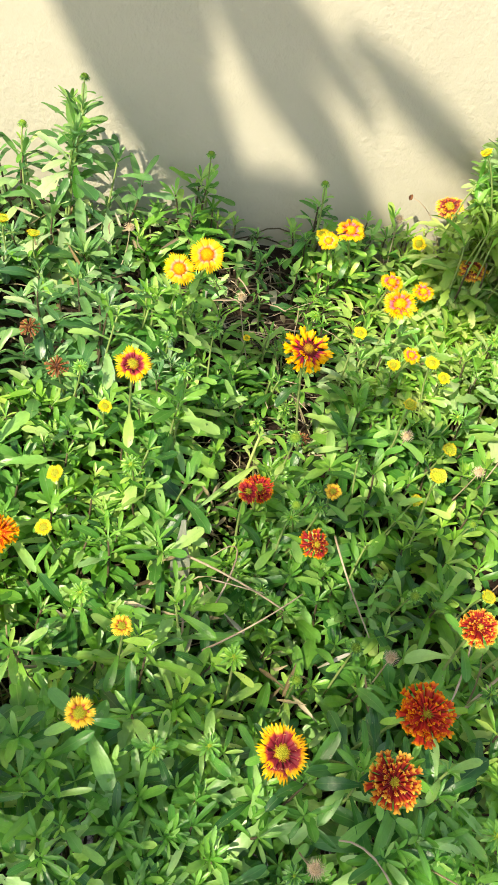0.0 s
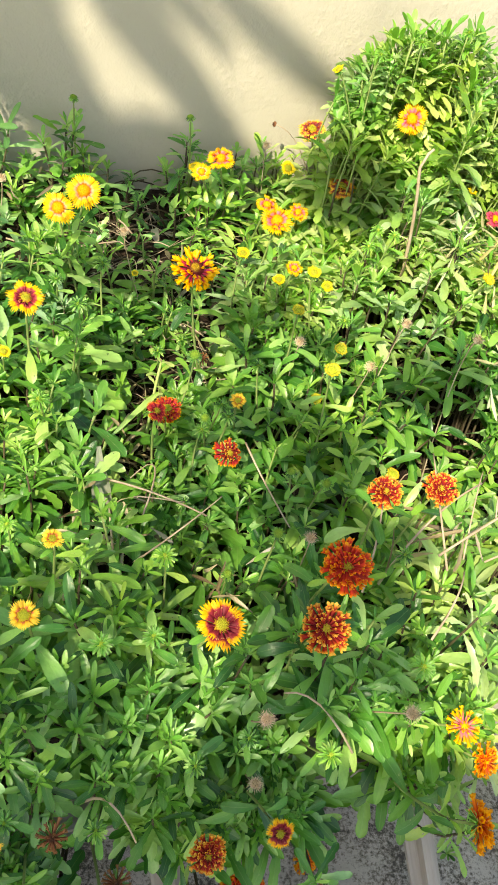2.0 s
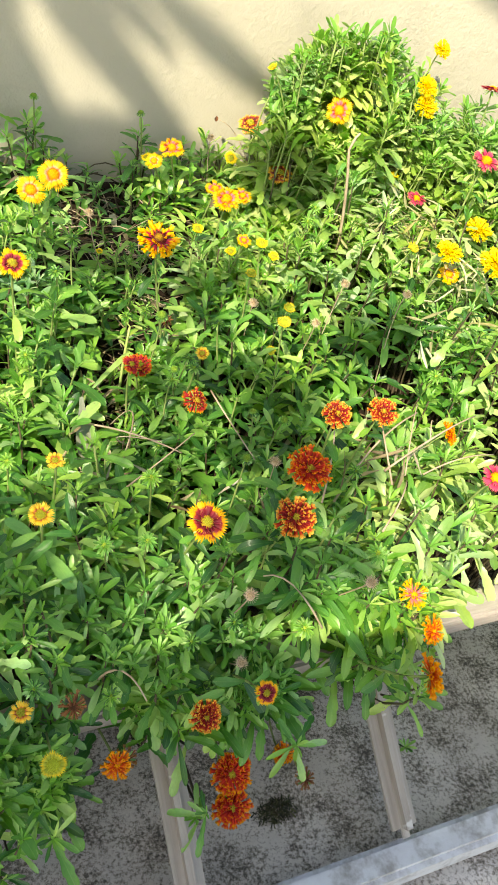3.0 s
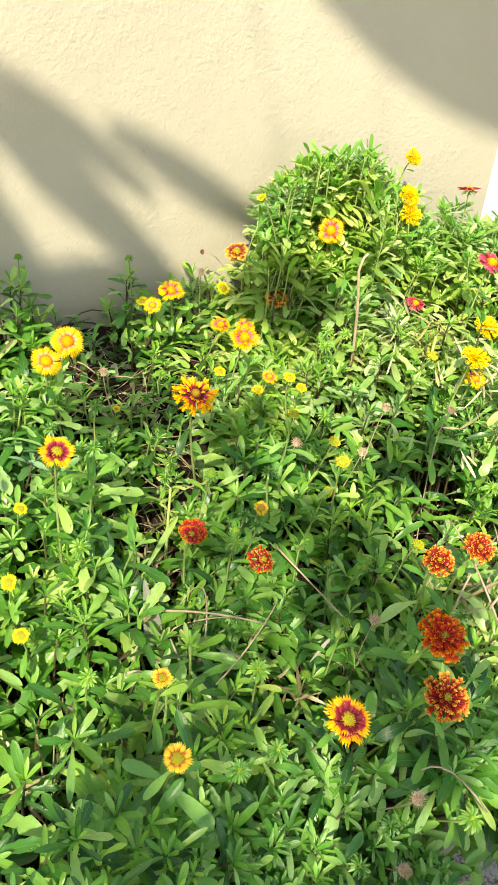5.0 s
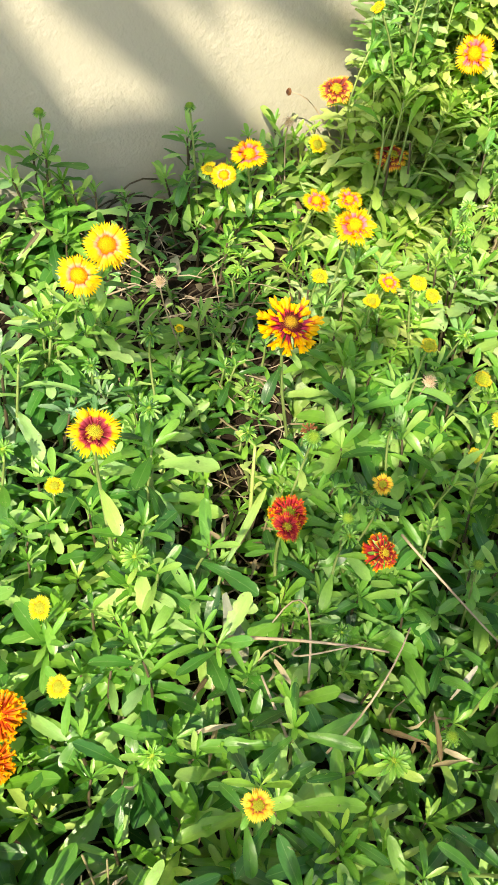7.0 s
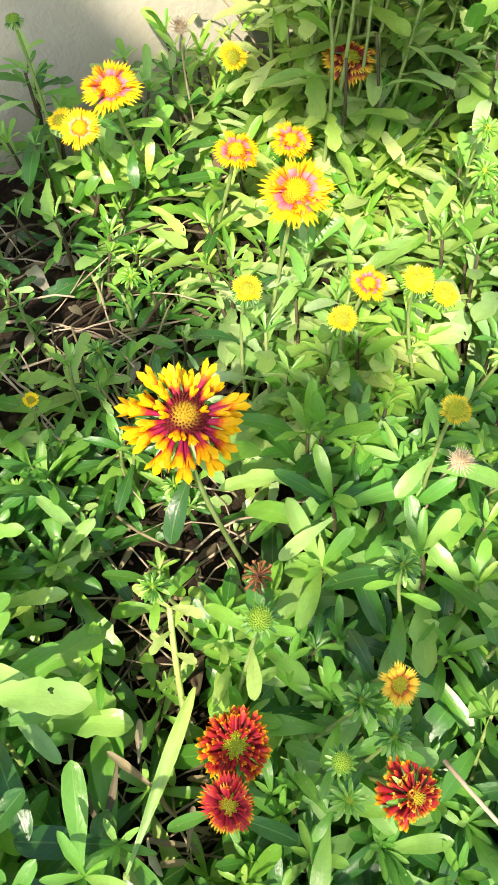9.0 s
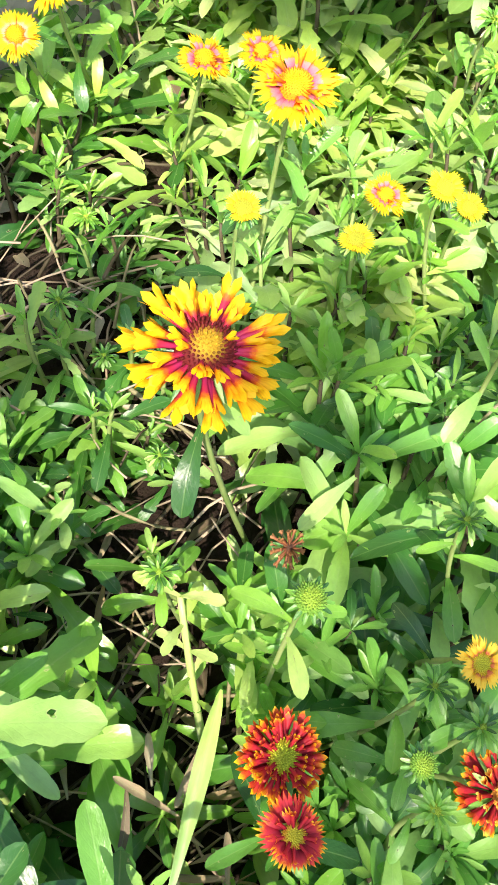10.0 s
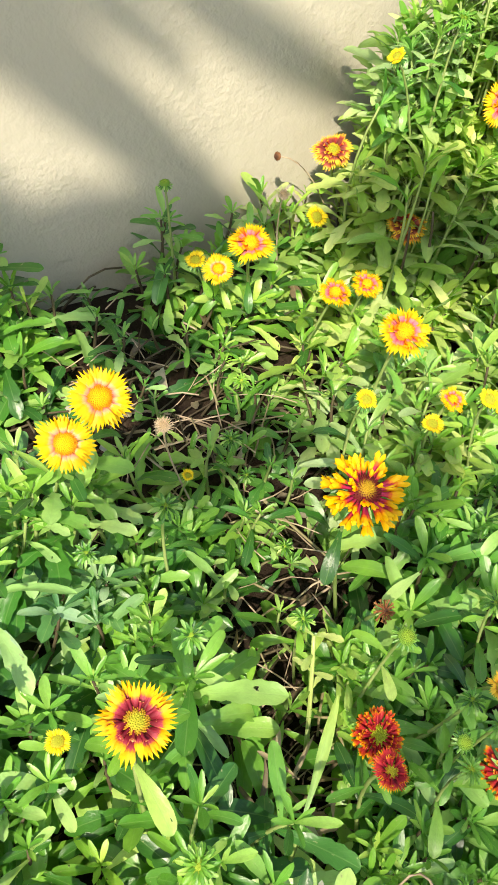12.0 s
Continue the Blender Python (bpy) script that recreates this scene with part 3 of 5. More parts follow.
CALYX = calyx_shape(14, 0.62).mesh("calyx", (LEAF_MASS,))
CALYX_OPEN = calyx_shape(30, 0.76).mesh("calyx", (LEAF_MASS,))
CALYX_STAR = bract_shape().mesh("calyx", (LEAF_TIPS,))
CALYX_SPIKY = bract_shape().mesh("calyx", (LEAF_MASS,))

# head style: petals' colour, petals' form, rings (count, scale, tilt), disc form, disc colour
STYLE = {
    "ring": ("ring", "ray", ((19, 1.0, 2), (15, 0.93, 8), (14, 0.62, 16, "wine", "slim")), "mid", "ring"),
    "halo": ("halo", "ray", ((19, 1.0, 2), (15, 0.93, 8), (10, 0.60, 16, "wine", "slim")), "mid", "ring"),
    "faded": ("blush", "slim", ((15, 1.0, 0), (11, 0.82, 16), (7, 0.62, 34)), "small", "peach"),
    "fire": ("fire", "flared", ((27, 1.02, -2), (20, 0.94, 7), (10, 0.76, 20), (6, 0.60, 34)), "wide", "fire"),
    "red": ("red", "slim", ((25, 1.0, -4), (22, 0.90, 6), (19, 0.78, 16), (15, 0.65, 28), (10, 0.50, 42)), "small", "red"),
    "crimson": ("carmine", "flared", ((24, 1.0, -6), (21, 0.90, 4), (18, 0.76, 16, "carmine", "slim"), (12, 0.60, 30, "carmine", "slim")), "wide", "lime"),
    "small_crimson": ("carmine", "ray", ((17, 1.0, -4), (11, 0.86, 8), (9, 0.68, 24, "carmine", "slim")), "mid", "ring"),
    "spent": ("carmine", "flared", ((17, 1.0, -34), (14, 0.90, -20), (14, 0.62, 6, "garnet", "slim"), (9, 0.5, 30, "garnet", "slim")), "small", "red"),
    "garnet": ("garnet", "slim", ((26, 1.0, -4), (22, 0.88, 6), (18, 0.74, 16), (14, 0.60, 28), (9, 0.47, 42)), "small", "red"),
    "orange": ("orange", "slim", ((19, 1.0, 0), (17, 0.88, 12), (13, 0.72, 26), (9, 0.54, 42)), "small", "peach"),
    "peach": ("peach", "ray", ((18, 1.0, 2), (13, 0.92, 10)), "wide", "peach"),
    "blush": ("blush", "ray", ((18, 1.0, 2), (14, 0.92, 10), (6, 0.72, 26, "orange", "trumpet")), "wide", "peach"),
    "rust": ("rusty", "ray", ((19, 1.0, -10), (14, 0.86, 2), (8, 0.60, 16, "garnet", "slim")), "mid", "button"),
    "gold": ("gold", "ray", ((17, 1.0, 8), (10, 0.92, 18)), "broad", "button"),
    "yellow": ("yellow", "trumpet", ((22, 1.0, 2), (20, 0.91, 14), (17, 0.80, 26), (13, 0.66, 40), (8, 0.48, 56)), "small", "yellow"),
    "pink": ("pink", "ray", ((18, 1.0, 4), (9, 0.88, 14)), "wide", "peach"),
    "wilted": ("wilted", "slim", ((12, 0.95, -25), (9, 0.8, 12), (7, 0.7, 45)), "small", "brown"),
}
LABEL = {
    "halo": "blanket flower with a wine ring and broad yellow tips", "faded": "fading ragged blanket flower in pink, orange and yellow",
    "ring": "blanket flower with maroon rays tipped in yellow", "fire": "large double blanket flower, crimson florets tipped yellow",
    "crimson": "ragged crimson blanket flower with orange tips and golden disc", "small_crimson": "small crimson blanket flower with yellow-tipped rays round a golden disc", "spent": "spent crimson blanket flower with drooping yellow-tipped rays", "garnet": "double wine-red blanket flower with fine yellow tips", "red": "double red blanket flower with small yellow tips", "orange": "ragged orange-red double blanket flower",
    "peach": "yellow blanket flower flushed peach round its golden disc", "blush": "blanket flower with pink rays tipped orange and yellow", "rust": "rust-red blanket flower with yellow tips and golden disc", "yellow": "clear yellow double blanket flower",
    "gold": "small yellow blanket flower with greenish gold disc",
    "pink": "pinkish red blanket flower with yellow disc", "wilted": "withered brownish red flower head",
    "bud": "half-open yellow blanket flower bud", "green": "closed green flower bud ringed by bracts", "spiky": "spiky green closed flower bud", "lime": "greenish yellow flower bud with stubby rays",
    "star": "lime green star-shaped bud of pointed bracts", "straw": "dried straw-coloured fluffy seed head", "dead": "dry dark brown nodding seed head",
}
frng = random.Random(5)
HEADS = []


def stem_to(head, normal, reach, parent, at, mat=STALK, thick=0.0016, root=None, leaves=0):
    """Bent stalk from the soil to under a head."""
    foot = Vector((head.x + frng.uniform(-0.05, 0.05), max(head.y + frng.uniform(0.0, 0.07), 0.60), 0))
    if root:
        foot.x, foot.y = head.x + root[0], head.y + root[1]
    foot.y = min(foot.y, 1.33)
    foot.z = soil_height(foot.x, max(foot.y, edge_of_bed(foot.x) + 0.06)) - 0.005
    pts = arc(foot - at, head - normal * reach - at, head - normal * 0.004 - at, 10)
    rad = [thick * (1.25 - 0.4 * i / 9) for i in range(10)]
    st = place("stem", mesh_from("stem", *tube(pts, rad, 6), (mat,)), parent)
    turn = frng.uniform(0, 6.28)
    for k in range(leaves):
        down, i = 0.020 + 0.015 * k + frng.uniform(0, 0.006), 9
        while i > 1 and (pts[i] - pts[i - 1]).length < down:
            down -= (pts[i] - pts[i - 1]).length
            i -= 1
        axis = (pts[i] - pts[i - 1]).normalized()
        p = pts[i] - axis * min(down, (pts[i] - pts[i - 1]).length)
        turn += 2.4 + frng.uniform(-0.3, 0.3)
        a = axis.orthogonal().normalized()
        side = a * math.cos(turn) + axis.cross(a) * math.sin(turn)
        el = radians(frng.uniform(5, 40) - 6 * k)
        y = (side * math.cos(el) + axis * math.sin(el)).normalized()
        up = (axis - y * axis.dot(y)).normalized()
        length = min(0.052, 0.022 + 0.007 * k) * frng.uniform(0.8, 1.2)
        m = Matrix((y.cross(up) * length * 0.95, y * length, up * length)).transposed().to_4x4()
        m.translation = p
        place("leaf", (YOUNG_MESH if k < 2 else LEAF_MESH)[frng.choice((0, 1, 2, 6, 8))], st, m)
    return st


def head_matrix(at, normal, size):
    n = Vector(normal).normalized()
    m = n.to_track_quat("Z", "Y").to_matrix().to_4x4() @ Matrix.Rotation(frng.uniform(0, 6.28), 4, "Z") @ Matrix.Scale(size / 2, 4)
    m.translation = at
    return m


def flower(style, x, y, z, size, normal=(0.0, -0.45, 0.9), root=None):
    """An open flower on its own stem; size is its width."""
    at = Vector((x, y, z))
    petal, form, rings, disc, tint = STYLE[style]
    HEADS.append((x, y, z, 1.0))
    n = (Vector(normal).normalized() + Vector((frng.uniform(-0.1, 0.1), frng.uniform(-0.1, 0.1), 0))).normalized()
    thing = tagged(new("blanket_flower"), LABEL[style], "flower", "flowers of the bed")
    thing.matrix_basis = Matrix.Translation((x, y, z - 0.05))
    base = Vector((x, y, z - 0.05))
    hm = Matrix.Translation(-base) @ head_matrix(at, n, size)
    stem_to(at, n, 0.07, thing, base, root=root, leaves=0 if z < 0.3 or style == "wilted" else 5)
    place("calyx", CALYX, thing, hm)
    place("disc", DOME_MESH[disc, tint], thing, hm)
    for count, sc, tilt, *other in rings:
        off = frng.uniform(0, 6.28)
        for i in range(count):
            if style == "fire" and frng.random() < 0.07:
                continue
            a = off + 2 * math.pi * i / count + frng.uniform(-0.13, 0.13) * (1.6 if style == "fire" else 1.0)
            s = sc * (frng.uniform(0.74, 1.08) if style == "fire" else frng.uniform(0.84, 1.08))
            t = tilt + frng.uniform(-12, 13) * (1.4 if style == "fire" else 1.0)
            place("petal", PETAL_MESH[tuple(other) if other else (petal, form)], thing, hm @ Matrix.Rotation(a, 4, "Z") @ Matrix.Rotation(radians(t), 4, "X") @ Matrix.Rotation(frng.uniform(-0.45, 0.45), 4, "Y") @ Matrix.Scale(s, 4))
    return thing


def bud(style, x, y, z, size, normal=(0.0, -0.4, 0.9), root=None):
    """A bud or seed head on its own stem."""
    form, tint = {"bud": ("button", "button"), "green": ("cup", "green"), "spiky": ("small", "green"), "lime": ("button", "lime"), "star": ("mid", "bract"), "straw": ("fluff", "straw"), "dead": ("ball", "brown")}[style]
    at = Vector((x, y, z))
    HEADS.append((x, y, z, 0.7))
    n = (Vector(normal).normalized() + Vector((frng.uniform(-0.15, 0.15), frng.uniform(-0.15, 0.15), 0))).normalized()
    name = "seed_head" if style in ("straw", "dead") else "flower_bud"
    thing = tagged(new(name), LABEL[style], "seed head" if name == "seed_head" else "flower bud", "seed heads of the bed" if name == "seed_head" else "buds of the bed")
    base = Vector((x, y, z - 0.03))
    thing.matrix_basis = Matrix.Translation(base)
    hm = Matrix.Translation(-base) @ head_matrix(at, n, size)
    stem_to(at, n, 0.06, thing, base, TWIG if name == "seed_head" else STALK, 0.0009 if name == "seed_head" else 0.0013, root, 0 if name == "seed_head" else (5 if x > 0.4 else 9) if y > 1.2 else 4)
    place("disc", DOME_MESH[form, tint], thing, hm)
    if style in ("bud", "lime"):
        place("calyx", CALYX_OPEN, thing, hm)
        for i in range(15):
            place("petal", PETAL_MESH["limy" if style == "lime" else "yellow", "ray"], thing, hm @ Matrix.Rotation(2 * math.pi * i / 15, 4, "Z") @ Matrix.Rotation(radians(16 + frng.uniform(-8, 8)), 4, "X") @ Matrix.Scale(frng.uniform(0.80, 0.98), 4))
    elif style in ("green", "spiky", "star"):
        place("calyx", {"green": CALYX_OPEN, "spiky": CALYX_SPIKY, "star": CALYX_STAR}[style], thing, hm)
    return thing


UP = (0.0, -0.15, 1.0)
OUT = (0.0, -0.75, 0.65)
flower("fire", 0.227, 0.900, 0.552, 0.062, (0.0, -0.50, 0.86))
flower("blush", 0.353, 1.030, 0.562, 0.050, (0.02, -0.45, 0.9))
flower("blush", 0.423, 1.176, 0.510, 0.036)
flower("blush", 0.365, 1.149, 0.530, 0.038)
flower("rust", 0.459, 1.314, 0.593, 0.050, (-0.15, -0.45, 0.8), (0.06, 0.01))
flower("blush", 0.292, 1.189, 0.579, 0.045, (-0.1, -0.5, 0.85), (0.06, 0.09))
flower("peach", 0.268, 1.207, 0.549, 0.034, (-0.25, -0.5, 0.85), (0.07, 0.09))
bud("bud", 0.262, 1.245, 0.540, 0.026, (-0.25, -0.4, 0.9), (0.06, 0.07))
flower("peach", 0.092, 1.034, 0.582, 0.049, OUT)
flower("peach", 0.060, 1.020, 0.563, 0.045, OUT)
flower("crimson", 0.197, 0.804, 0.407, 0.0415)
flower("small_crimson", 0.181, 0.772, 0.431, 0.030)
flower("rust", 0.500, 1.218, 0.540, 0.050)
flower("halo", 0.031, 0.816, 0.552, 0.044)
flower("ring", 0.216, 0.452, 0.451, 0.049)
flower("red", 0.327, 0.474, 0.500, 0.053)
flower("garnet", 0.301, 0.425, 0.478, 0.049)
flower("garnet", 0.396, 0.574, 0.494, 0.040)
flower("garnet", 0.462, 0.584, 0.488, 0.041)
flower("pink", 0.739, 1.139, 0.540, 0.040)
flower("pink", 0.762, 1.001, 0.662, 0.052)
flower("pink", 0.870, 1.220, 0.717, 0.048, (0.0, 0.2, 1.0))
flower("blush", 0.577, 1.198, 0.662, 0.050, (-0.35, -0.80, 0.50))
flower("yellow", 0.690, 0.907, 0.549, 0.046)
flower("yellow", 0.722, 0.823, 0.574, 0.057)
flower("yellow", 0.805, 1.017, 0.540, 0.050)
flower("peach", 0.710, 0.917, 0.505, 0.042)
flower("yellow", 0.745, 1.212, 0.680, 0.046, OUT)
flower("yellow", 0.741, 1.220, 0.710, 0.042, OUT)
flower("yellow", 0.792, 1.300, 0.756, 0.036, OUT)
flower("spent", 0.271, 0.746, 0.388, 0.044, (0.15, -0.6, 0.6))
flower("gold", 0.049, 0.451, 0.477, 0.028)
flower("gold", 0.068, 0.547, 0.461, 0.023)
flower("blush", 0.376, 0.981, 0.518, 0.027)
flower("gold", 0.280, 0.783, 0.441, 0.023)
flower("garnet", 0.204, 0.311, 0.315, 0.038, OUT)
flower("ring", 0.264, 0.313, 0.342, 0.029, OUT)
flower("red", 0.261, 0.330, 0.145, 0.056, OUT)
flower("red", 0.264, 0.310, 0.100, 0.054, OUT)
flower("orange", 0.469, 0.354, 0.355, 0.038, (0.4, -0.6, 0.6))
flower("orange", 0.441, 0.299, 0.355, 0.050, (0.95, -0.2, 0.25))
flower("faded", 0.426, 0.358, 0.419, 0.035)
flower("orange", 0.356, 0.381, 0.070, 0.034, OUT)
flower("wilted", 0.380, 0.346, 0.060, 0.034, OUT)
flower("orange", 0.114, 0.294, 0.277, 0.034, OUT)
flower("wilted", 0.130, 0.330, 0.215, 0.036, OUT)
flower("orange", 0.586, 0.605, 0.430, 0.037, (0.7, -0.4, 0.5))
flower("pink", 0.609, 0.516, 0.430, 0.042)
flower("wilted", -0.073, 0.926, 0.450, 0.036)
flower("wilted", -0.126, 1.002, 0.450, 0.034)
flower("orange", -0.088, 0.710, 0.372, 0.046)
flower("orange", -0.101, 0.683, 0.352, 0.044)
flower("wilted", 0.073, 0.330, 0.334, 0.034, OUT)
bud("bud", 0.308, 1.010, 0.520, 0.024)
bud("bud", 0.400, 0.964, 0.522, 0.025)
bud("bud", 0.357, 0.978, 0.500, 0.024)
bud("bud", 0.719, 1.207, 0.555, 0.022)
bud("bud", -0.039, 0.766, 0.420, 0.024)
bud("bud", -0.038, 0.706, 0.395, 0.023)
bud("bud", -0.005, 0.892, 0.425, 0.022)
bud("bud", 0.421, 1.278, 0.539, 0.030, OUT)
bud("bud", 0.454, 1.220, 0.713, 0.022, (-0.65, -0.1, 0.75), (0.11, 0.06))
bud("lime", 0.358, 0.866, 0.522, 0.021)
bud("lime", 0.386, 0.773, 0.498, 0.025)
bud("green", 0.228, 0.831, 0.473, 0.025)
flower("wilted", 0.245, 0.872, 0.440, 0.022)
bud("lime", 0.421, 0.852, 0.475, 0.023)
bud("star", 0.315, 0.364, 0.372, 0.025)
flower("gold", 0.025, 0.319, 0.355, 0.024, OUT)
bud("lime", 0.051, 0.275, 0.334, 0.030, OUT)
bud("star", 0.176, 0.557, 0.421, 0.026)
bud("star", 0.161, 0.474, 0.405, 0.023)
bud("star", 0.112, 0.458, 0.421, 0.023)
bud("star", 0.638, 0.751, 0.421, 0.024)
for bx, by, bz in ((0.239, 0.767, 0.426), (0.375, 0.672, 0.408), (0.300, 0.589, 0.416), (0.108, 0.326, 0.351), (0.193, 0.365, 0.369), (0.248, 0.395, 0.352), (0.037, 0.330, 0.372), (0.057, 0.998, 0.472)):
    bud("spiky" if by < 0.42 or by > 0.9 else "green", bx, by, bz, 0.021)
for bx, by, bz in ((0.075, 1.300, 0.610), (-0.110, 1.250, 0.701), (-0.195, 1.250, 0.622), (0.255, 1.300, 0.598), (0.217, 1.272, 0.430), (0.250, 0.577, 0.364), (0.337, 0.694, 0.406)):
    bud("green", bx, by, bz, 0.020, UP)
for bx, by, bz in ((0.371, 0.362, 0.440), (0.250, 0.377, 0.418), (0.256, 0.372, 0.309), (0.370, 0.868, 0.472), (0.503, 0.859, 0.512), (0.585, 0.818, 0.519), (0.464, 0.841, 0.455), (0.338, 0.588, 0.407), (0.147, 1.058, 0.514), (-0.027, 1.2, 0.515), (0.379, 1.280, 0.570)):
    bud("straw", bx, by, bz, 0.021)
for bx, by, bz in ((0.262, 0.788, 0.430), (0.267, 0.765, 0.430), (0.311, 0.831, 0.460)):
    bud("spiky", bx, by, bz, 0.021, UP)
bud("star", 0.234, 0.752, 0.420, 0.021)
for bx, by, bz in ((-0.252, 1.22, 0.645), (-0.245, 1.20, 0.52), (-0.20, 1.15, 0.52), (-0.156, 1.15, 0.506)):
    bud("lime", bx, by, bz, 0.024, UP)
for bx, by, bz in ((0.505, 1.20, 0.745), (0.565, 1.21, 0.765), (0.632, 1.21, 0.785)):
    bud("star", bx, by, bz, 0.022, UP, (0.03, 0.06))
bud("bud", 0.424, 0.967, 0.500, 0.023)
for kind, bx, by, bz, width in (("lime", 0.380, 0.787, 0.443, 0.019), ("green", 0.448, 0.765, 0.439, 0.017), ("lime", 0.454, 0.674, 0.422, 0.020), ("star", 0.513, 1.056, 0.547, 0.022), ("star", 0.530, 1.033, 0.551, 0.021), ("star", 0.495, 1.031, 0.533, 0.022), ("lime", 0.671, 0.983, 0.517, 0.026), ("star", 0.446, 0.925, 0.473, 0.021), ("star", 0.044, 0.773, 0.445, 0.026), ("spiky", 0.117, 0.985, 0.507, 0.025), ("spiky", 0.087, 0.874, 0.512, 0.023), ("star", -0.042, 0.915, 0.463, 0.021), ("spiky", 0.190, 0.899, 0.430, 0.020), ("star", 0.406, 0.416, 0.423, 0.027), ("spiky", 0.433, 0.554, 0.418, 0.021), ("spiky", 0.215, 0.706, 0.341, 0.018), ("star", 0.017, 0.631, 0.390, 0.022), ("spiky", 0.221, 1.084, 0.451, 0.022), ("bud", 0.165, 1.055, 0.454, 0.014), ("spiky", 0.240, 1.086, 0.394, 0.020), ("star", 0.271, 1.160, 0.447, 0.018), ("spiky", 0.236, 1.002, 0.379, 0.018)):
    bud(kind, bx, by, bz, width)
bud("dead", 0.400, 1.330, 0.590, 0.014, (-0.85, -0.2, 0.25), (0.10, 0.0))


# ---- plants ----
rng = random.Random(11)


def shoot(tip, foot, size, rg, count, spread=0.082):
    """Stem points and the leaves (shape number, matrix) of one leafy shoot."""
    tip, foot = Vector(tip), Vector(foot)
    lean = Vector((rg.uniform(-0.25, 0.25), rg.uniform(-0.45, 0.10), 1)).normalized()
    knee = tip - lean * (tip - foot).length * rg.uniform(0.35, 0.6)
    knee.z = max(knee.z, foot.z + 0.01)
    pts = arc(foot, knee, tip, 9)
    out = []
    turn = rg.uniform(0, 6.28)
    for i in range(count):
        f = i / (count - 1)
        s = 1 - (1 - f) ** 1.2 * min(0.7, spread * size / max(0.05, (tip - foot).length))
        k = min(7.999, s * 8)
        p = pts[int(k)].lerp(pts[int(k) + 1], k % 1)
        axis = (pts[int(k) + 1] - pts[int(k)]).normalized().lerp(lean, 0.5).normalized()
        a = axis.orthogonal().normalized()
        turn += 2.4 + rg.uniform(-0.35, 0.35)
        side = a * math.cos(turn) + axis.cross(a) * math.sin(turn)
        el = radians(-8 + 66 * f ** 1.4 + rg.uniform(-18, 20))
        y = (side * math.cos(el) + axis * math.sin(el)).normalized()
        up = axis - y * axis.dot(y)
        up = up.normalized() if up.length > 0.05 else side
        x = y.cross(up).normalized()
        z = x.cross(y)
        length = min(0.074, size * (0.084 - 0.052 * f ** 1.3) * rg.uniform(0.6, 1.2)) if spread < 0.1 else size * (0.070 - 0.020 * f) * rg.uniform(0.7, 1.15)
        wide = length * (rg.uniform(0.50, 0.80) if tip.y < 0.6 else rg.uniform(0.62, 0.94))
        m = Matrix((x * wide, y * length, z * length)).transposed().to_4x4()
        m.translation = p
        n = rg.choice((0, 1, 3, 3, 4, 4, 5, 7, 7, 9, 9) if tip.y > 0.95 or tip.x < 0.12 else (0, 0, 1, 2, 3, 3, 4, 5, 6, 7, 8, 9, 9) if size > 0.95 else (0, 1, 2, 3, 4, 5, 6, 7, 8, 9)) if f < 0.7 else rg.choice((0, 1, 2, 6))
        out.append((n, m, f > 0.88))
    for i in range(4):
        turn += 2.4
        side = a * math.cos(turn) + axis.cross(a) * math.sin(turn)
        el = radians(rg.uniform(25, 70))
        y = (side * math.cos(el) + axis * math.sin(el)).normalized()
        up = (axis - y * axis.dot(y)).normalized()
        length = size * rg.uniform(0.016, 0.028)
        m = Matrix((y.cross(up) * length * 0.9, y * length, up * length)).transposed().to_4x4()
        m.translation = tip
        out.append((10, m, True))
    return pts, out


FACING = Vector((-0.22, -0.74, 0.64)).normalized()
FACING_LOW = Vector((-0.52, -0.80, 0.30)).normalized()


def shades_head(m, heads):
    """True for a leaf that would grow right over the face of a flower."""
    for t in (0.1, 0.35, 0.6, 0.8, 0.98):
        p = m @ Vector((0, t, 0))
        for hx, hy, hz, hs in heads:
            r = p - Vector((hx, hy, hz))
            facing = FACING_LOW if hz > 0.6 else FACING
            along = r.dot(facing)
            if (-0.010 if hz > 0.6 else 0.004) < along < 0.12 and (r - facing * along).length < (0.029 if hs == 1.0 else 0.014):
                return True
    return False


def wanted(x, y):
    """Share of places that bear a shoot."""
    w = 1.0
    w -= 1.4 * bell(x, y, 0.205, 1.06, 0.058, 0.17) + 0.9 * bell(x, y, 0.275, 1.10, 0.045, 0.08) + 0.9 * bell(x, y, 0.222, 1.25, 0.055, 0.09) + 1.1 * bell(x, y, 0.77, 0.93, 0.07, 0.06) + 0.7 * bell(x, y, 0.13, 0.82, 0.05, 0.08) + 0.7 * bell(x, y, 0.14, 0.70, 0.04, 0.05) + 0.55 * bell(x, y, 0.06, 1.22, 0.06, 0.06)
    w -= 1.0 * bell(x, y, 0.69, 1.09, 0.06, 0.03) + 0.9 * bell(x, y, 0.70, 0.86, 0.05, 0.04)
    w -= 0.5 * bell(x, y, 0.17, 0.67, 0.06, 0.04)
    w -= 0.8 * bell(x, y, 0.25, 1.17, 0.05, 0.08) + 0.6 * bell(x, y, 0.245, 0.98, 0.04, 0.06) + 0.5 * bell(x, y, 0.17, 0.85, 0.04, 0.06)
    w -= 0.8 * bell(x, y, 0.17, 1.36, 0.14, 0.07) + 0.7 * bell(x, y, 0.50, 1.10, 0.05, 0.05) + 0.4 * bell(x, y, 0.62, 0.86, 0.07, 0.06)
    front = 0.272 + 0.06 * step(0.26, 0.40, x) + 0.13 * step(0.47, 0.64, x) + 0.025 * math.sin(13 * x + 1) - 0.05 * step(0.1, -0.2, x)
    return w if y > front else 0.0


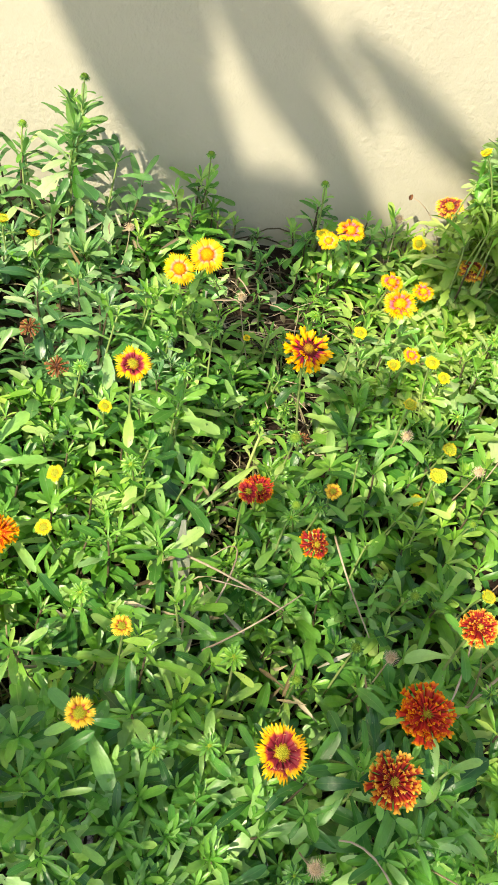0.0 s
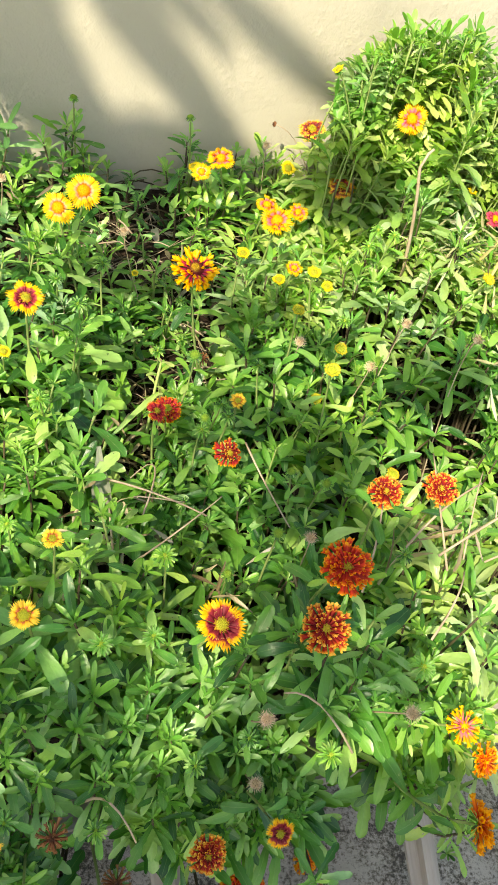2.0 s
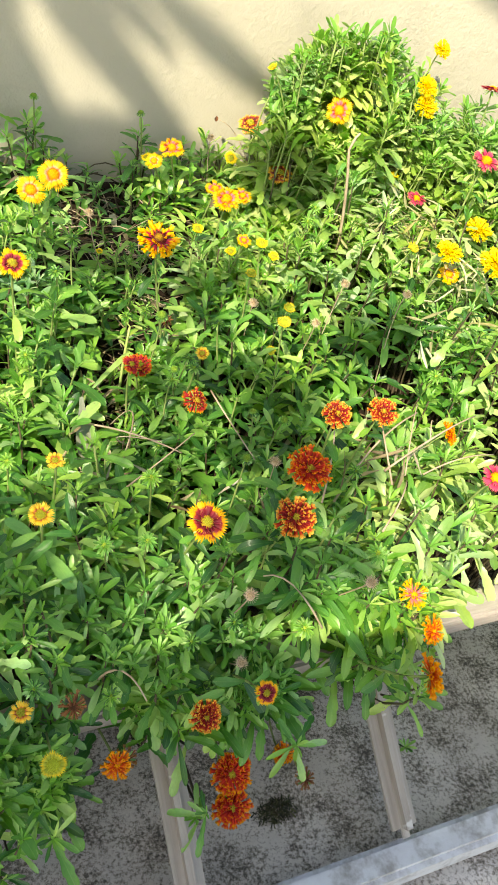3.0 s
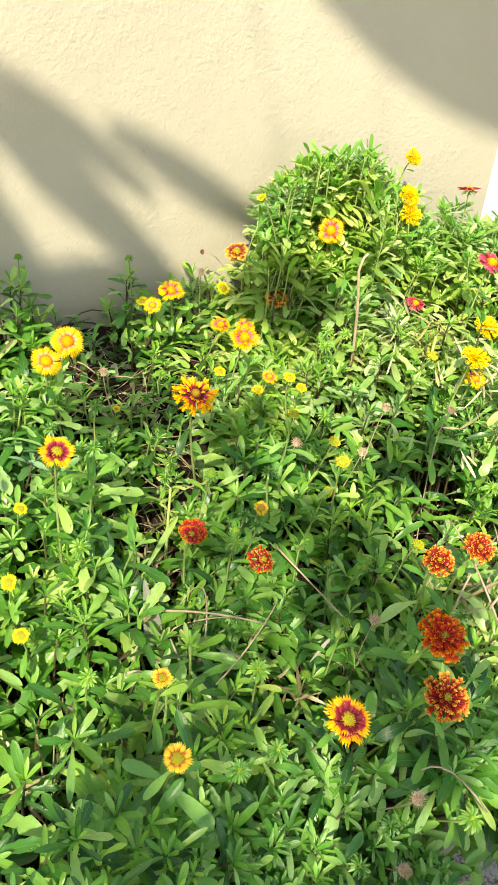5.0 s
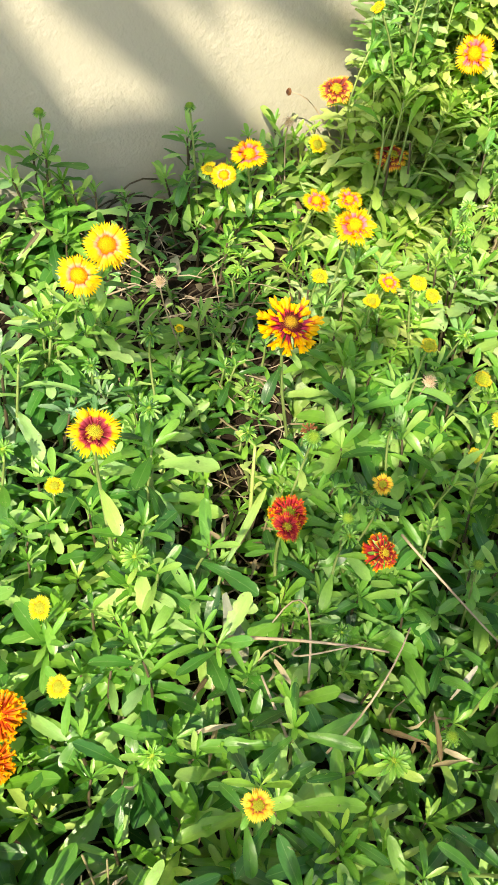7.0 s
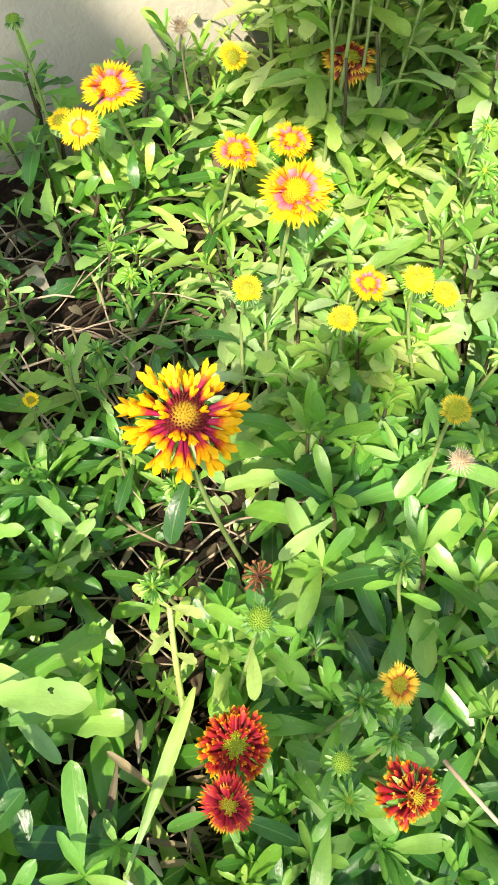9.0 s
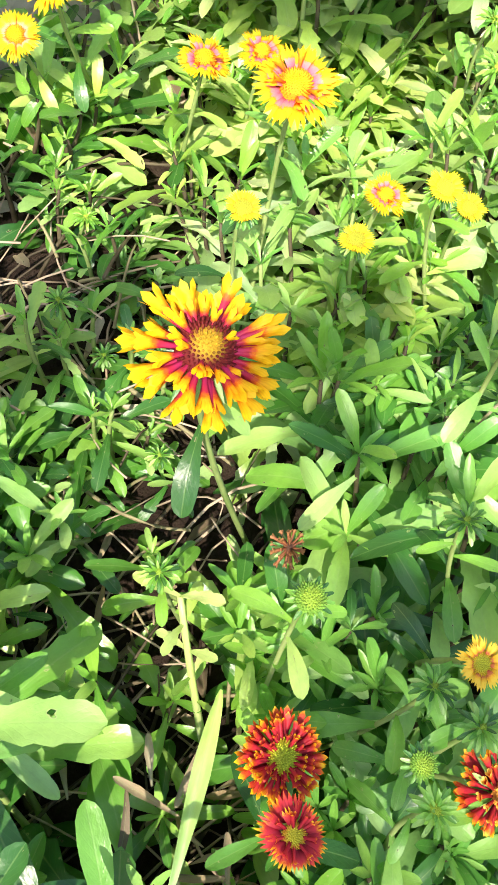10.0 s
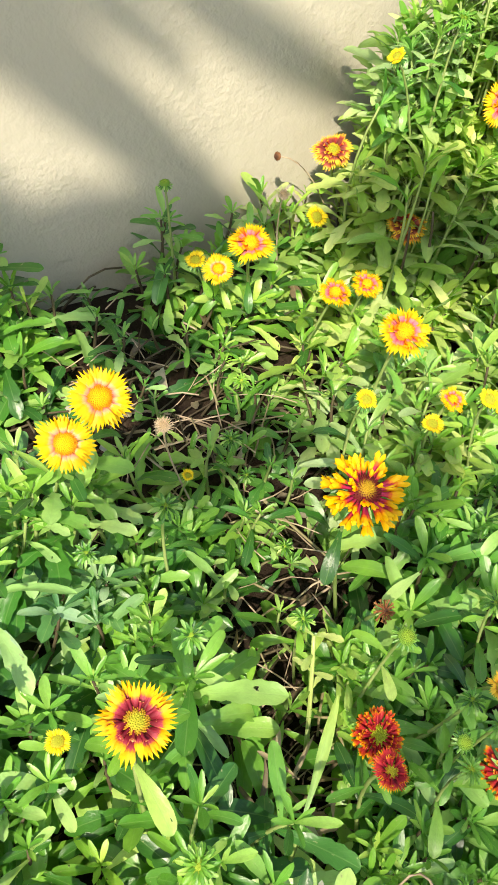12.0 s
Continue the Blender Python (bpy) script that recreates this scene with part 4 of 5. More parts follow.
def bare(x, y):
    """True over the open ground in the middle of the bed."""
    return ((x - 0.228) / 0.045) ** 2 + ((y - 1.05) / 0.075) ** 2 < 1 or ((x - 0.180) / 0.030) ** 2 + ((y - 0.91) / 0.07) ** 2 < 1 or ((x - 0.250) / 0.032) ** 2 + ((y - 1.20) / 0.09) ** 2 < 1 or ((x - 0.158) / 0.024) ** 2 + ((y - 0.82) / 0.05) ** 2 < 1 or ((x - 0.168) / 0.027) ** 2 + ((y - 0.86) / 0.05) ** 2 < 1 or ((x + 0.045) / 0.032) ** 2 + ((y - 0.565) / 0.032) ** 2 < 1


class Plant:
    def __init__(self, x, y):
        self.at = Vector((x, y, soil_height(x, y)))
        self.shoots = []


plants = []
for j in range(4):
    for i in range(13):
        plants.append(Plant(-0.82 + 0.2 * i + 0.1 * (j % 2) + rng.uniform(-0.04, 0.04), 0.66 + 0.2 * j + rng.uniform(-0.04, 0.04)))

STEP = 0.049
y = 0.26
row = 0
while y < 1.345:
    x = -0.78 + (row % 2) * STEP / 2
    while x < 1.62:
        qx, qy = x + rng.uniform(-0.019, 0.019), y + rng.uniform(-0.019, 0.019)
        dense = 1.0 if -0.45 < qx < 1.15 else 0.55
        if rng.random() < wanted(qx, qy) * dense:
            near = min(plants, key=lambda p: (p.at.x - qx) ** 2 + (p.at.y - max(qy, 0.62)) ** 2)
            near.shoots.append((qx, min(qy, 1.335), canopy(qx, qy) + rng.uniform(-0.085, 0.020), rng.uniform(0.84, 1.2)))
        x += STEP
    y += STEP
    row += 1
# a lower layer that fills the depth
for i in range(130):
    qx, qy = rng.uniform(-0.5, 1.3), rng.uniform(0.28, 1.33)
    if rng.random() < wanted(qx, qy) ** 2:
        near = min(plants, key=lambda p: (p.at.x - qx) ** 2 + (p.at.y - max(qy, 0.62)) ** 2)
        low = max(canopy(qx, qy) - rng.uniform(0.06, 0.15), soil_height(qx, max(qy, 0.6)) + 0.05)
        near.shoots.append((qx, qy, low, rng.uniform(0.75, 1.15)))
# leafy shoots close under the heads
for hx, hy, hz, hs in HEADS:
    if hz < 0.28 or hy > 1.34:
        continue
    for k in range(2 if hs == 1.0 else 1):
        sx, sy = hx + rng.uniform(-0.028, 0.028), min(1.325, hy + rng.uniform(0.0, 0.035))
        near = min(plants, key=lambda p: (p.at.x - sx) ** 2 + (p.at.y - max(sy, 0.62)) ** 2)
        near.shoots.append((sx, sy + 0.012, hz - rng.uniform(0.04, 0.065), rng.uniform(0.7, 1.0)))
    if hs == 1.0 and hz > canopy(hx, hy) - 0.03 and hy > 0.7:
        for k in range(3 if 0.2 < hx < 0.3 else 7):
            sx, sy = hx + rng.uniform(-0.035, 0.035), hy - 0.012 - 0.012 * k
            near = min(plants, key=lambda p: (p.at.x - sx) ** 2 + (p.at.y - sy) ** 2)
            near.shoots.append((sx, sy, hz - 0.05 - 0.018 * k, rng.uniform(0.6, 0.9)))
# flanks of the two tall clumps
for n, x0, x1, y0, y1 in ((330, 0.42, 1.25, 0.98, 1.33), (24, -0.40, 0.10, 1.02, 1.31)):
    for i in range(n):
        qx, qy = rng.uniform(x0, x1), rng.uniform(y0, y1)
        tall = canopy(qx, qy) - 0.44
        if rng.random() < 0.25 + 4.0 * tall:
            near = min(plants, key=lambda p: (p.at.x - qx) ** 2 + (p.at.y - qy) ** 2)
            near.shoots.append((qx, qy, canopy(qx, qy) + 0.02 - rng.random() * max(0.04, tall), rng.uniform(0.75, 1.05)))
# broad rosettes that stand out
for sx, sy, sz in ((0.086, 0.871, 0.505), (0.110, 0.775, 0.425), (0.061, 1.041, 0.475), (0.240, 0.826, 0.440), (0.297, 0.893, 0.475), (0.325, 0.944, 0.470), (0.128, 0.528, 0.410), (0.024, 0.583, 0.425), (-0.033, 0.801, 0.450), (0.437, 0.573, 0.430), (0.349, 0.417, 0.430), (0.040, 0.917, 0.450)):
    near = min(plants, key=lambda p: (p.at.x - sx) ** 2 + (p.at.y - max(sy, 0.62)) ** 2)
    near.shoots.append((sx, sy, sz, 1.2))
# tall shoots that stand against the wall
for sx, sy, sz, size in ((0.255, 1.315, 0.575, 0.5), (0.13, 1.31, 0.50, 0.8), (0.17, 1.32, 0.48, 0.7), (0.225, 1.32, 0.50, 0.75), (0.275, 1.31, 0.52, 0.8), (0.30, 1.29, 0.51, 0.85), (0.09, 1.30, 0.52, 0.9), (0.24, 1.30, 0.47, 0.8), (0.34, 1.32, 0.55, 0.6)):
    near = min(plants, key=lambda p: (p.at.x - sx) ** 2 + (p.at.y - sy) ** 2)
    near.shoots.append((sx, sy, sz, size))
for sx, sy, sz in ((0.54, 1.24, 0.775), (0.655, 1.24, 0.775), (0.39, 1.32, 0.53), (0.075, 1.30, 0.555), (0.03, 1.28, 0.545), (0.06, 1.26, 0.525), (0.10, 1.29, 0.51), (0.32, 1.31, 0.50), (0.35, 1.30, 0.52)):
    near = min(plants, key=lambda p: (p.at.x - sx) ** 2 + (p.at.y - sy) ** 2)
    near.shoots.append((sx, sy, sz, 1.0))
# loose tall shoots with long drooping leaves, the wall showing between them
for sx, sy, sz, size in ((-0.11, 1.25, 0.665, 0.9), (-0.118, 1.24, 0.625, 1.35), (-0.06, 1.26, 0.585, 1.2), (-0.195, 1.25, 0.575, 0.9), (-0.27, 1.22, 0.55, 1.1), (-0.02, 1.26, 0.56, 1.0), (-0.14, 1.20, 0.52, 1.45), (-0.09, 1.19, 0.49, 1.4)):
    near = min(plants, key=lambda p: (p.at.x - sx) ** 2 + (p.at.y - sy) ** 2)
    near.shoots.append((sx, sy, sz, size, 0.17))

# the tall dome of leaves by the wall
for i in range(130):
    qx, qy = rng.uniform(0.50, 0.80), rng.uniform(1.15, 1.29)
    if qy < 1.22 - 0.5 * max(0.0, qx - 0.62):
        continue
    top = 0.765 - 0.07 * (1 - step(0.48, 0.56, qx)) - 0.11 * step(0.64, 0.80, qx) + 0.035 * noise.noise(Vector((qx * 14, qy * 14, 3)))
    sz = top - rng.random() ** 2 * 0.05 - 1.2 * max(0.0, 1.21 - qy)
    near = min(plants, key=lambda p: (p.at.x - qx) ** 2 + (p.at.y - qy) ** 2)
    near.shoots.append((qx, qy, sz, -rng.uniform(0.62, 0.85), rng.uniform(0.16, 0.26)))
# broad leaves on the shaded face under the dome
for i in range(46):
    qx, qy = rng.uniform(0.47, 0.76), rng.uniform(1.14, 1.23)
    if 0.52 < qx < 0.61 and qy < 1.18:
        continue
    near = min(plants, key=lambda p: (p.at.x - qx) ** 2 + (p.at.y - qy) ** 2)
    near.shoots.append((qx, qy, rng.uniform(0.50, 0.58) + 0.9 * (qy - 1.14), rng.uniform(1.0, 1.25), 0.16))
for i in range(26):
    qx, qy = rng.uniform(0.455, 0.60), rng.uniform(1.17, 1.26)
    near = min(plants, key=lambda p: (p.at.x - qx) ** 2 + (p.at.y - qy) ** 2)
    near.shoots.append((qx, qy, rng.uniform(0.53, 0.60) + 0.8 * (qy - 1.17), -rng.uniform(0.9, 1.1), 0.2))
# growth that hangs over the fence
for i in range(130):
    qx, qy = rng.uniform(-0.30, 0.47), rng.uniform(0.36, 0.47)
    near = min(plants, key=lambda p: (p.at.x - qx) ** 2 + (p.at.y - 0.62) ** 2)
    near.shoots.append((qx, qy, canopy(qx, qy) + rng.uniform(-0.05, 0.03), rng.uniform(0.8, 1.1)))
# dim growth that hangs below the rail
for i in range(300):
    qx = rng.uniform(-0.32, 0.44)
    qy = (0.245 if qx < 0.13 else 0.335) + rng.uniform(0.0, 0.09)
    near = min(plants, key=lambda p: (p.at.x - qx) ** 2 + (p.at.y - 0.62) ** 2)
    near.shoots.append((qx, qy, rng.uniform(0.16, 0.33) if qx < 0.15 else rng.uniform(0.20, 0.31), rng.uniform(0.9, 1.2)))
# sprays that arch out over the top rail
for i in range(30):
    qx, qy = rng.uniform(0.28, 0.50), rng.uniform(0.33, 0.40)
    near = min(plants, key=lambda p: (p.at.x - qx) ** 2 + (p.at.y - 0.62) ** 2)
    near.shoots.append((qx, qy + 0.06 * step(0.42, 0.5, qx), rng.uniform(0.33, 0.41), rng.uniform(0.9, 1.2)))
# little seedlings on the bare soil
for i in range(34):
    qx, qy = rng.gauss(0.20, 0.06), rng.uniform(0.98, 1.30)
    near = min(plants, key=lambda p: (p.at.x - qx) ** 2 + (p.at.y - qy) ** 2)
    near.shoots.append((qx, qy, soil_height(qx, qy) + rng.uniform(0.03, 0.08), -rng.uniform(0.4, 0.7)))
# small low rosettes in the open gap
for sx, sy in ((0.145, 0.93), (0.17, 0.98), (0.155, 1.04), (0.20, 0.95), (0.215, 1.02), (0.19, 1.08), (0.235, 1.09), (0.26, 1.04), (0.14, 0.84), (0.165, 0.88), (0.15, 0.78)):
    near = min(plants, key=lambda p: (p.at.x - sx) ** 2 + (p.at.y - sy) ** 2)
    near.shoots.append((sx + rng.uniform(-0.012, 0.012), sy, soil_height(sx, sy) + rng.uniform(0.055, 0.10), -rng.uniform(0.55, 0.85)))
# leafy left face of the tall clump
for sx, sy, sz in ((0.495, 1.265, 0.70), (0.51, 1.29, 0.72), (0.525, 1.27, 0.74), (0.50, 1.31, 0.67), (0.54, 1.30, 0.72), (0.56, 1.26, 0.75)):
    for k in range(2 if sx < 0.53 else 3):
        qx, qy = sx + rng.uniform(-0.01, 0.02), sy - 0.01 * k
        near = min(plants, key=lambda p: (p.at.x - qx) ** 2 + (p.at.y - qy) ** 2)
        near.shoots.append((qx, qy, sz - 0.055 * k, -0.9))
for p in plants:
    if not p.shoots:
        continue
    thing = tagged(new("blanket_flower_plant"), "leafy green blanket flower plant with lance-shaped leaves in the bed", "plant", "plants of the flower bed")
    thing.matrix_basis = Matrix.Translation(p.at)
    p.thing = thing
    back = Matrix.Translation(-p.at)
    mass, stems, tips, stalks = Heap(), Heap(), Heap(), Heap()
    # back left plants take the leaf colour with shade mixed in
    shade_toned = p.at.x < 0.06 and p.at.y > 1.0
    # plants whose leaves are coloured paler to stand in for strong sun
    pale = p.at.x > 0.26 and p.at.y > 0.95 or p.at.x > 0.85 or p.at.x > 0.42 and p.at.y < 0.8
    for sx, sy, sz, size, *loose in p.shoots:
        free, size = size < 0, abs(size)
        close_by = [] if free else [h for h in HEADS if abs(sx - h[0]) < 0.064 and -0.10 < sy - h[1] < 0.03 and h[2] > 0.28]
        for hx, hy, hz, hs in close_by:
            if abs(sx - hx) < 0.045 and sy > hy - 0.07 and hz < canopy(hx, hy) + 0.12 and rng.random() < 0.7:
                sz = max(sz, hz - rng.uniform(0.065, 0.095))
        for hx, hy, hz, hs in close_by:
            sz = min(sz, hz - (0.06 if hs == 1.0 else 0.045) - 0.35 * max(0.0, hy - sy))
        if any(hz < 0.28 and abs(sx - hx) < 0.045 and -0.07 < sy - hy < 0.02 for hx, hy, hz, hs in HEADS):
            continue
        if not free and bare(sx, sy):
            continue
        tip = Vector((sx, sy, sz))
        size *= 0.62 + 0.38 * step(0.34, 0.48, sy)
        foot = Vector((p.at.x + (sx - p.at.x) * rng.uniform(0.3, 0.8), p.at.y + (max(sy, 0.6) - p.at.y) * rng.uniform(0.3, 0.8), 0))
        foot.z = soil_height(foot.x, max(foot.y, edge_of_bed(foot.x) + 0.05)) - 0.01
        tall = sz > 0.60
        pts, blades = shoot(tip, foot, size * (0.9 if tall and not loose else 1.0), rng, rng.randint(19, 25) if tall else rng.randint(8, 12), *loose)
        beside = [h for h in HEADS if abs(h[0] - sx) < 0.16 and abs(h[1] - sy) < 0.16]
        blades = [q for q in blades if not shades_head(q[1], beside) and (free or not bare(*(q[1] @ Vector((0, 0.7, 0))).xy))]
        rad = [0.0026 - 0.0014 * i / 8 for i in range(9)]
        close = -0.02 < sx < 0.44 and 0.42 < sy < 1.18 and sz > canopy(sx, sy) - 0.03
        if close:
            st = place("shoot", mesh_from("shoot", *tube([q - p.at for q in pts], rad, 5), (STALK,)), thing)
            for n, m, young in blades:
                place("leaf", (YOUNG_MESH if young else PALE_MESH if pale else LEAF_MESH)[n], st, back @ m)
        else:
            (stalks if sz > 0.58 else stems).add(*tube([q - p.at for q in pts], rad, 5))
            for n, m, young in blades:
                (tips if young and not shade_toned else mass).put(*LEAVES[n], back @ m)
    if mass.n:
        place("foliage", mass.mesh("foliage", (SUNNED_MASS if pale else SHADE_MASS if shade_toned else LEAF_MASS,)), thing, None, "mass of smaller green leaves", "stuff")
        if tips.n:
            place("young_growth", tips.mesh("young_growth", (LEAF_TIPS,)), thing, None, "pale yellow-green young leaves", "stuff")
        if stalks.n:
            place("upright_growth", stalks.mesh("upright_growth", (STALK,)), thing, None, "green upright stalks", "stuff")
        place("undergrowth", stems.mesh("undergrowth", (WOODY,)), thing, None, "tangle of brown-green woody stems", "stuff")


# a long strap-shaped leaf and a pale stem with stub leaves at the edge of the open ground
p = min((q for q in plants if q.shoots), key=lambda q: (q.at.x - 0.16) ** 2 + (q.at.y - 0.82) ** 2)
base, tip = Vector((0.122, 0.782, 0.372)), Vector((0.190, 0.8455, 0.401))
ly = (tip - base).normalized()
lx = ly.cross(Vector((-0.1, -0.5, 1.0))).normalized()
m = Matrix((lx * 0.037, ly * 0.098, lx.cross(ly) * 0.09)).transposed().to_4x4()
m.translation = base - p.at
stem = arc((0.118, 0.80, 0.22), (0.112, 0.775, 0.32), base, 7)
place("leaf", mesh_from("leaf", *leaf_shape(0.115, 0.15, 0.10, 0.35, blunt=0.2, rows=12), (LEAF,)), place("shoot", mesh_from("shoot", *tube([q - p.at for q in stem], [0.002] * 7, 5), (STALK,)), p.thing), m)
stem = arc((0.178, 0.855, 0.29), (0.183, 0.866, 0.37), (0.1945, 0.889, 0.418), 8)
sprig = place("shoot", mesh_from("shoot", *tube([q - p.at for q in stem], [0.0024, 0.0023, 0.0022, 0.0021, 0.002, 0.0019, 0.0018, 0.0016], 6), (LEAF_PALE,)), p.thing)
for i, q in enumerate(stem[3:]):
    for k in range(2):
        m = Matrix.Translation(q - p.at) @ pose(0, 0, 0, 25, 0, 95 * i + 180 * k + 20) @ Matrix.Scale(0.013 + 0.003 * i, 4)
        place("leaf", PALE_MESH[2 + k], sprig, m)


# ---- dry twigs and litter ----
def twig(points, thick, label="bare tan dry twig lying among the leaves", mat=TWIG):
    pts = [Vector(q) for q in points]
    rad = [thick * (1 - 0.4 * i / (len(pts) - 1)) for i in range(len(pts))]
    ob = new("dry_twig", mesh_from("dry_twig", *tube(pts, rad, 6), (mat,)))
    return tagged(ob, label, "twig", "dry twigs of the bed")


twig(arc((0.585, 1.085, 0.40), (0.575, 1.06, 0.53), (0.541, 1.040, 0.650), 7) + [Vector((0.550, 1.045, 0.668)), Vector((0.553, 1.040, 0.676))], 0.0031, "stout bare cut stem standing among the leaves")
twig(arc((0.106, 0.713, 0.380), (0.17, 0.68, 0.395), (0.237, 0.662, 0.365), 8), 0.0016)
twig(arc((0.291, 0.752, 0.40), (0.30, 0.69, 0.40), (0.331, 0.637, 0.37), 8), 0.0014)
twig(arc((0.15, 0.60, 0.36), (0.20, 0.61, 0.40), (0.25, 0.66, 0.40), 8), 0.0012)
twig(arc((0.42, 0.56, 0.36), (0.47, 0.60, 0.44), (0.55, 0.64, 0.44), 8), 0.0018)
twig(arc((0.14, 0.50, 0.30), (0.13, 0.60, 0.34), (0.125, 0.68, 0.36), 6), 0.0019)

twig(arc((0.16, 0.66, 0.36), (0.20, 0.74, 0.42), (0.15, 0.72, 0.37), 9), 0.0012)
twig(arc((0.17, 0.70, 0.35), (0.12, 0.66, 0.41), (0.21, 0.67, 0.38), 9), 0.0011)
twig(arc((0.38, 0.52, 0.40), (0.40, 0.56, 0.46), (0.43, 0.64, 0.43), 8), 0.0014)
twig(arc((0.10, 0.36, 0.33), (0.12, 0.34, 0.40), (0.14, 0.31, 0.36), 7), 0.0013)
twig(arc((0.34, 0.37, 0.36), (0.30, 0.40, 0.43), (0.27, 0.40, 0.42), 7), 0.0013)
for a, k, e, thick in (((0.47, 0.55, 0.42), (0.56, 0.585, 0.46), (0.635, 0.63, 0.44), 0.0016), ((0.485, 0.545, 0.40), (0.475, 0.60, 0.46), (0.50, 0.68, 0.45), 0.0015), ((0.42, 0.44, 0.43), (0.455, 0.47, 0.455), (0.485, 0.52, 0.43), 0.0014), ((0.52, 0.54, 0.42), (0.57, 0.545, 0.45), (0.63, 0.56, 0.43), 0.0012), ((0.545, 0.585, 0.44), (0.55, 0.61, 0.46), (0.565, 0.62, 0.44), 0.0010), ((0.51, 0.56, 0.40), (0.53, 0.62, 0.46), (0.56, 0.66, 0.44), 0.0011)):
    twig(arc(a, k, e, 8), thick)
# bare jointed stems that sprawl over the open ground
for a, k, e, thick in (((0.242, 1.064, 0.385), (0.256, 1.037, 0.372), (0.280, 0.99, 0.350), 0.0019), ((0.180, 1.04, 0.37), (0.196, 0.985, 0.350), (0.235, 0.968, 0.340), 0.0016), ((0.195, 1.002, 0.350), (0.208, 1.008, 0.36), (0.228, 1.012, 0.352), 0.0016), ((0.205, 1.052, 0.375), (0.235, 1.05, 0.38), (0.262, 1.026, 0.362), 0.0013), ((0.172, 1.0, 0.345), (0.183, 0.965, 0.335), (0.184, 0.93, 0.310), 0.0013), ((0.218, 0.973, 0.335), (0.195, 0.972, 0.345), (0.165, 0.957, 0.325), 0.0013), ((0.160, 1.04, 0.365), (0.172, 1.02, 0.362), (0.183, 0.995, 0.345), 0.0012), ((0.250, 1.14, 0.415), (0.295, 1.12, 0.425), (0.270, 1.085, 0.39), 0.0013), ((0.255, 1.10, 0.40), (0.285, 1.13, 0.43), (0.30, 1.15, 0.42), 0.0012), ((0.240, 0.915, 0.305), (0.220, 0.90, 0.31), (0.200, 0.87, 0.285), 0.0019), ((0.285, 0.862, 0.285), (0.235, 0.862, 0.295), (0.205, 0.885, 0.290), 0.0020), ((0.225, 1.07, 0.39), (0.21, 1.11, 0.41), (0.215, 1.16, 0.42), 0.0014), ((0.245, 1.16, 0.425), (0.25, 1.20, 0.45), (0.235, 1.25, 0.445), 0.0013)):
    twig(arc(a, k, e, 9), thick, "bare olive-tan stem sprawling over the soil", OLIVE)
for a, k, e, thick in (((-0.055, 0.60, 0.10), (-0.05, 0.58, 0.25), (-0.062, 0.57, 0.38), 0.0013), ((-0.050, 0.60, 0.10), (-0.04, 0.57, 0.25), (-0.045, 0.58, 0.39), 0.0015), ((-0.042, 0.60, 0.10), (-0.045, 0.56, 0.22), (-0.030, 0.575, 0.38), 0.0012), ((-0.036, 0.61, 0.12), (-0.03, 0.57, 0.25), (-0.052, 0.55, 0.36), 0.0012), ((-0.060, 0.61, 0.12), (-0.07, 0.57, 0.25), (-0.075, 0.555, 0.37), 0.0013), ((-0.085, 0.545, 0.36), (-0.05, 0.535, 0.385), (-0.010, 0.555, 0.365), 0.0022)):
    twig(arc(a, k, e, 9), thick, "bare olive-tan stem rising out of the soil", OLIVE)
GREY = leafy("withered_blade", ((0.0, (0.25, 0.27, 0.20)), (1.0, (0.34, 0.34, 0.27))), True, 0.1, 0.8)
old = new("withered_leaf", mesh_from("withered_leaf", *leaf_shape(0.125, 0.5, 0.1, 0.35, blunt=2.2, twist=0.3), (GREY,)))
old_y = Vector((0.005, -0.036, -0.074)).normalized()
old_x = old_y.cross(Vector((-0.1, -0.8, 0.5))).normalized()
old.matrix_basis = Matrix.Translation((0.113, 0.745, 0.398)) @ Matrix((old_x, old_y, old_x.cross(old_y))).transposed().to_4x4() @ Matrix.Scale(0.092, 4)
tagged(old, "withered grey-green leaf hanging among the stems", "leaf")
lrng = random.Random(3)
litter, sticks, pale_sticks = Heap(), Heap(), Heap()
for i in range(900):
    lx, ly = lrng.uniform(-0.6, 1.3), lrng.uniform(0.62, 1.29)
    m = pose(lx, ly, soil_height(lx, ly) + lrng.uniform(0.002, 0.02), lrng.uniform(-30, 30), lrng.uniform(-30, 30), lrng.uniform(0, 360)) @ Matrix.Scale(lrng.uniform(0.012, 0.04), 4)
    litter.put(*leaf_shape(lrng.uniform(0.1, 0.25), lrng.uniform(-1.5, 2), 0.3, 0.5, rows=4), m)
for i in range(420):
    lx, ly = (lrng.uniform(-0.5, 1.2), lrng.uniform(0.64, 1.36)) if i % 3 else (lrng.gauss(0.19, 0.08), lrng.uniform(0.78, 1.25))
    a, ln = lrng.uniform(0, 6.28), lrng.uniform(0.04, 0.14)
    q = Vector((lx, ly, soil_height(lx, ly) + 0.008))
    e = q + Vector((math.cos(a) * ln, math.sin(a) * ln * 0.6, lrng.uniform(-0.005, 0.035)))
    e.y = min(e.y, 1.37)
    (sticks if i % 4 else pale_sticks).add(*tube(arc(q, (q + e) / 2 + Vector((lrng.uniform(-0.03, 0.03), lrng.uniform(-0.02, 0.02), lrng.uniform(0, 0.04))), e, 5), [lrng.uniform(0.0006, 0.0015)] * 5, 5))
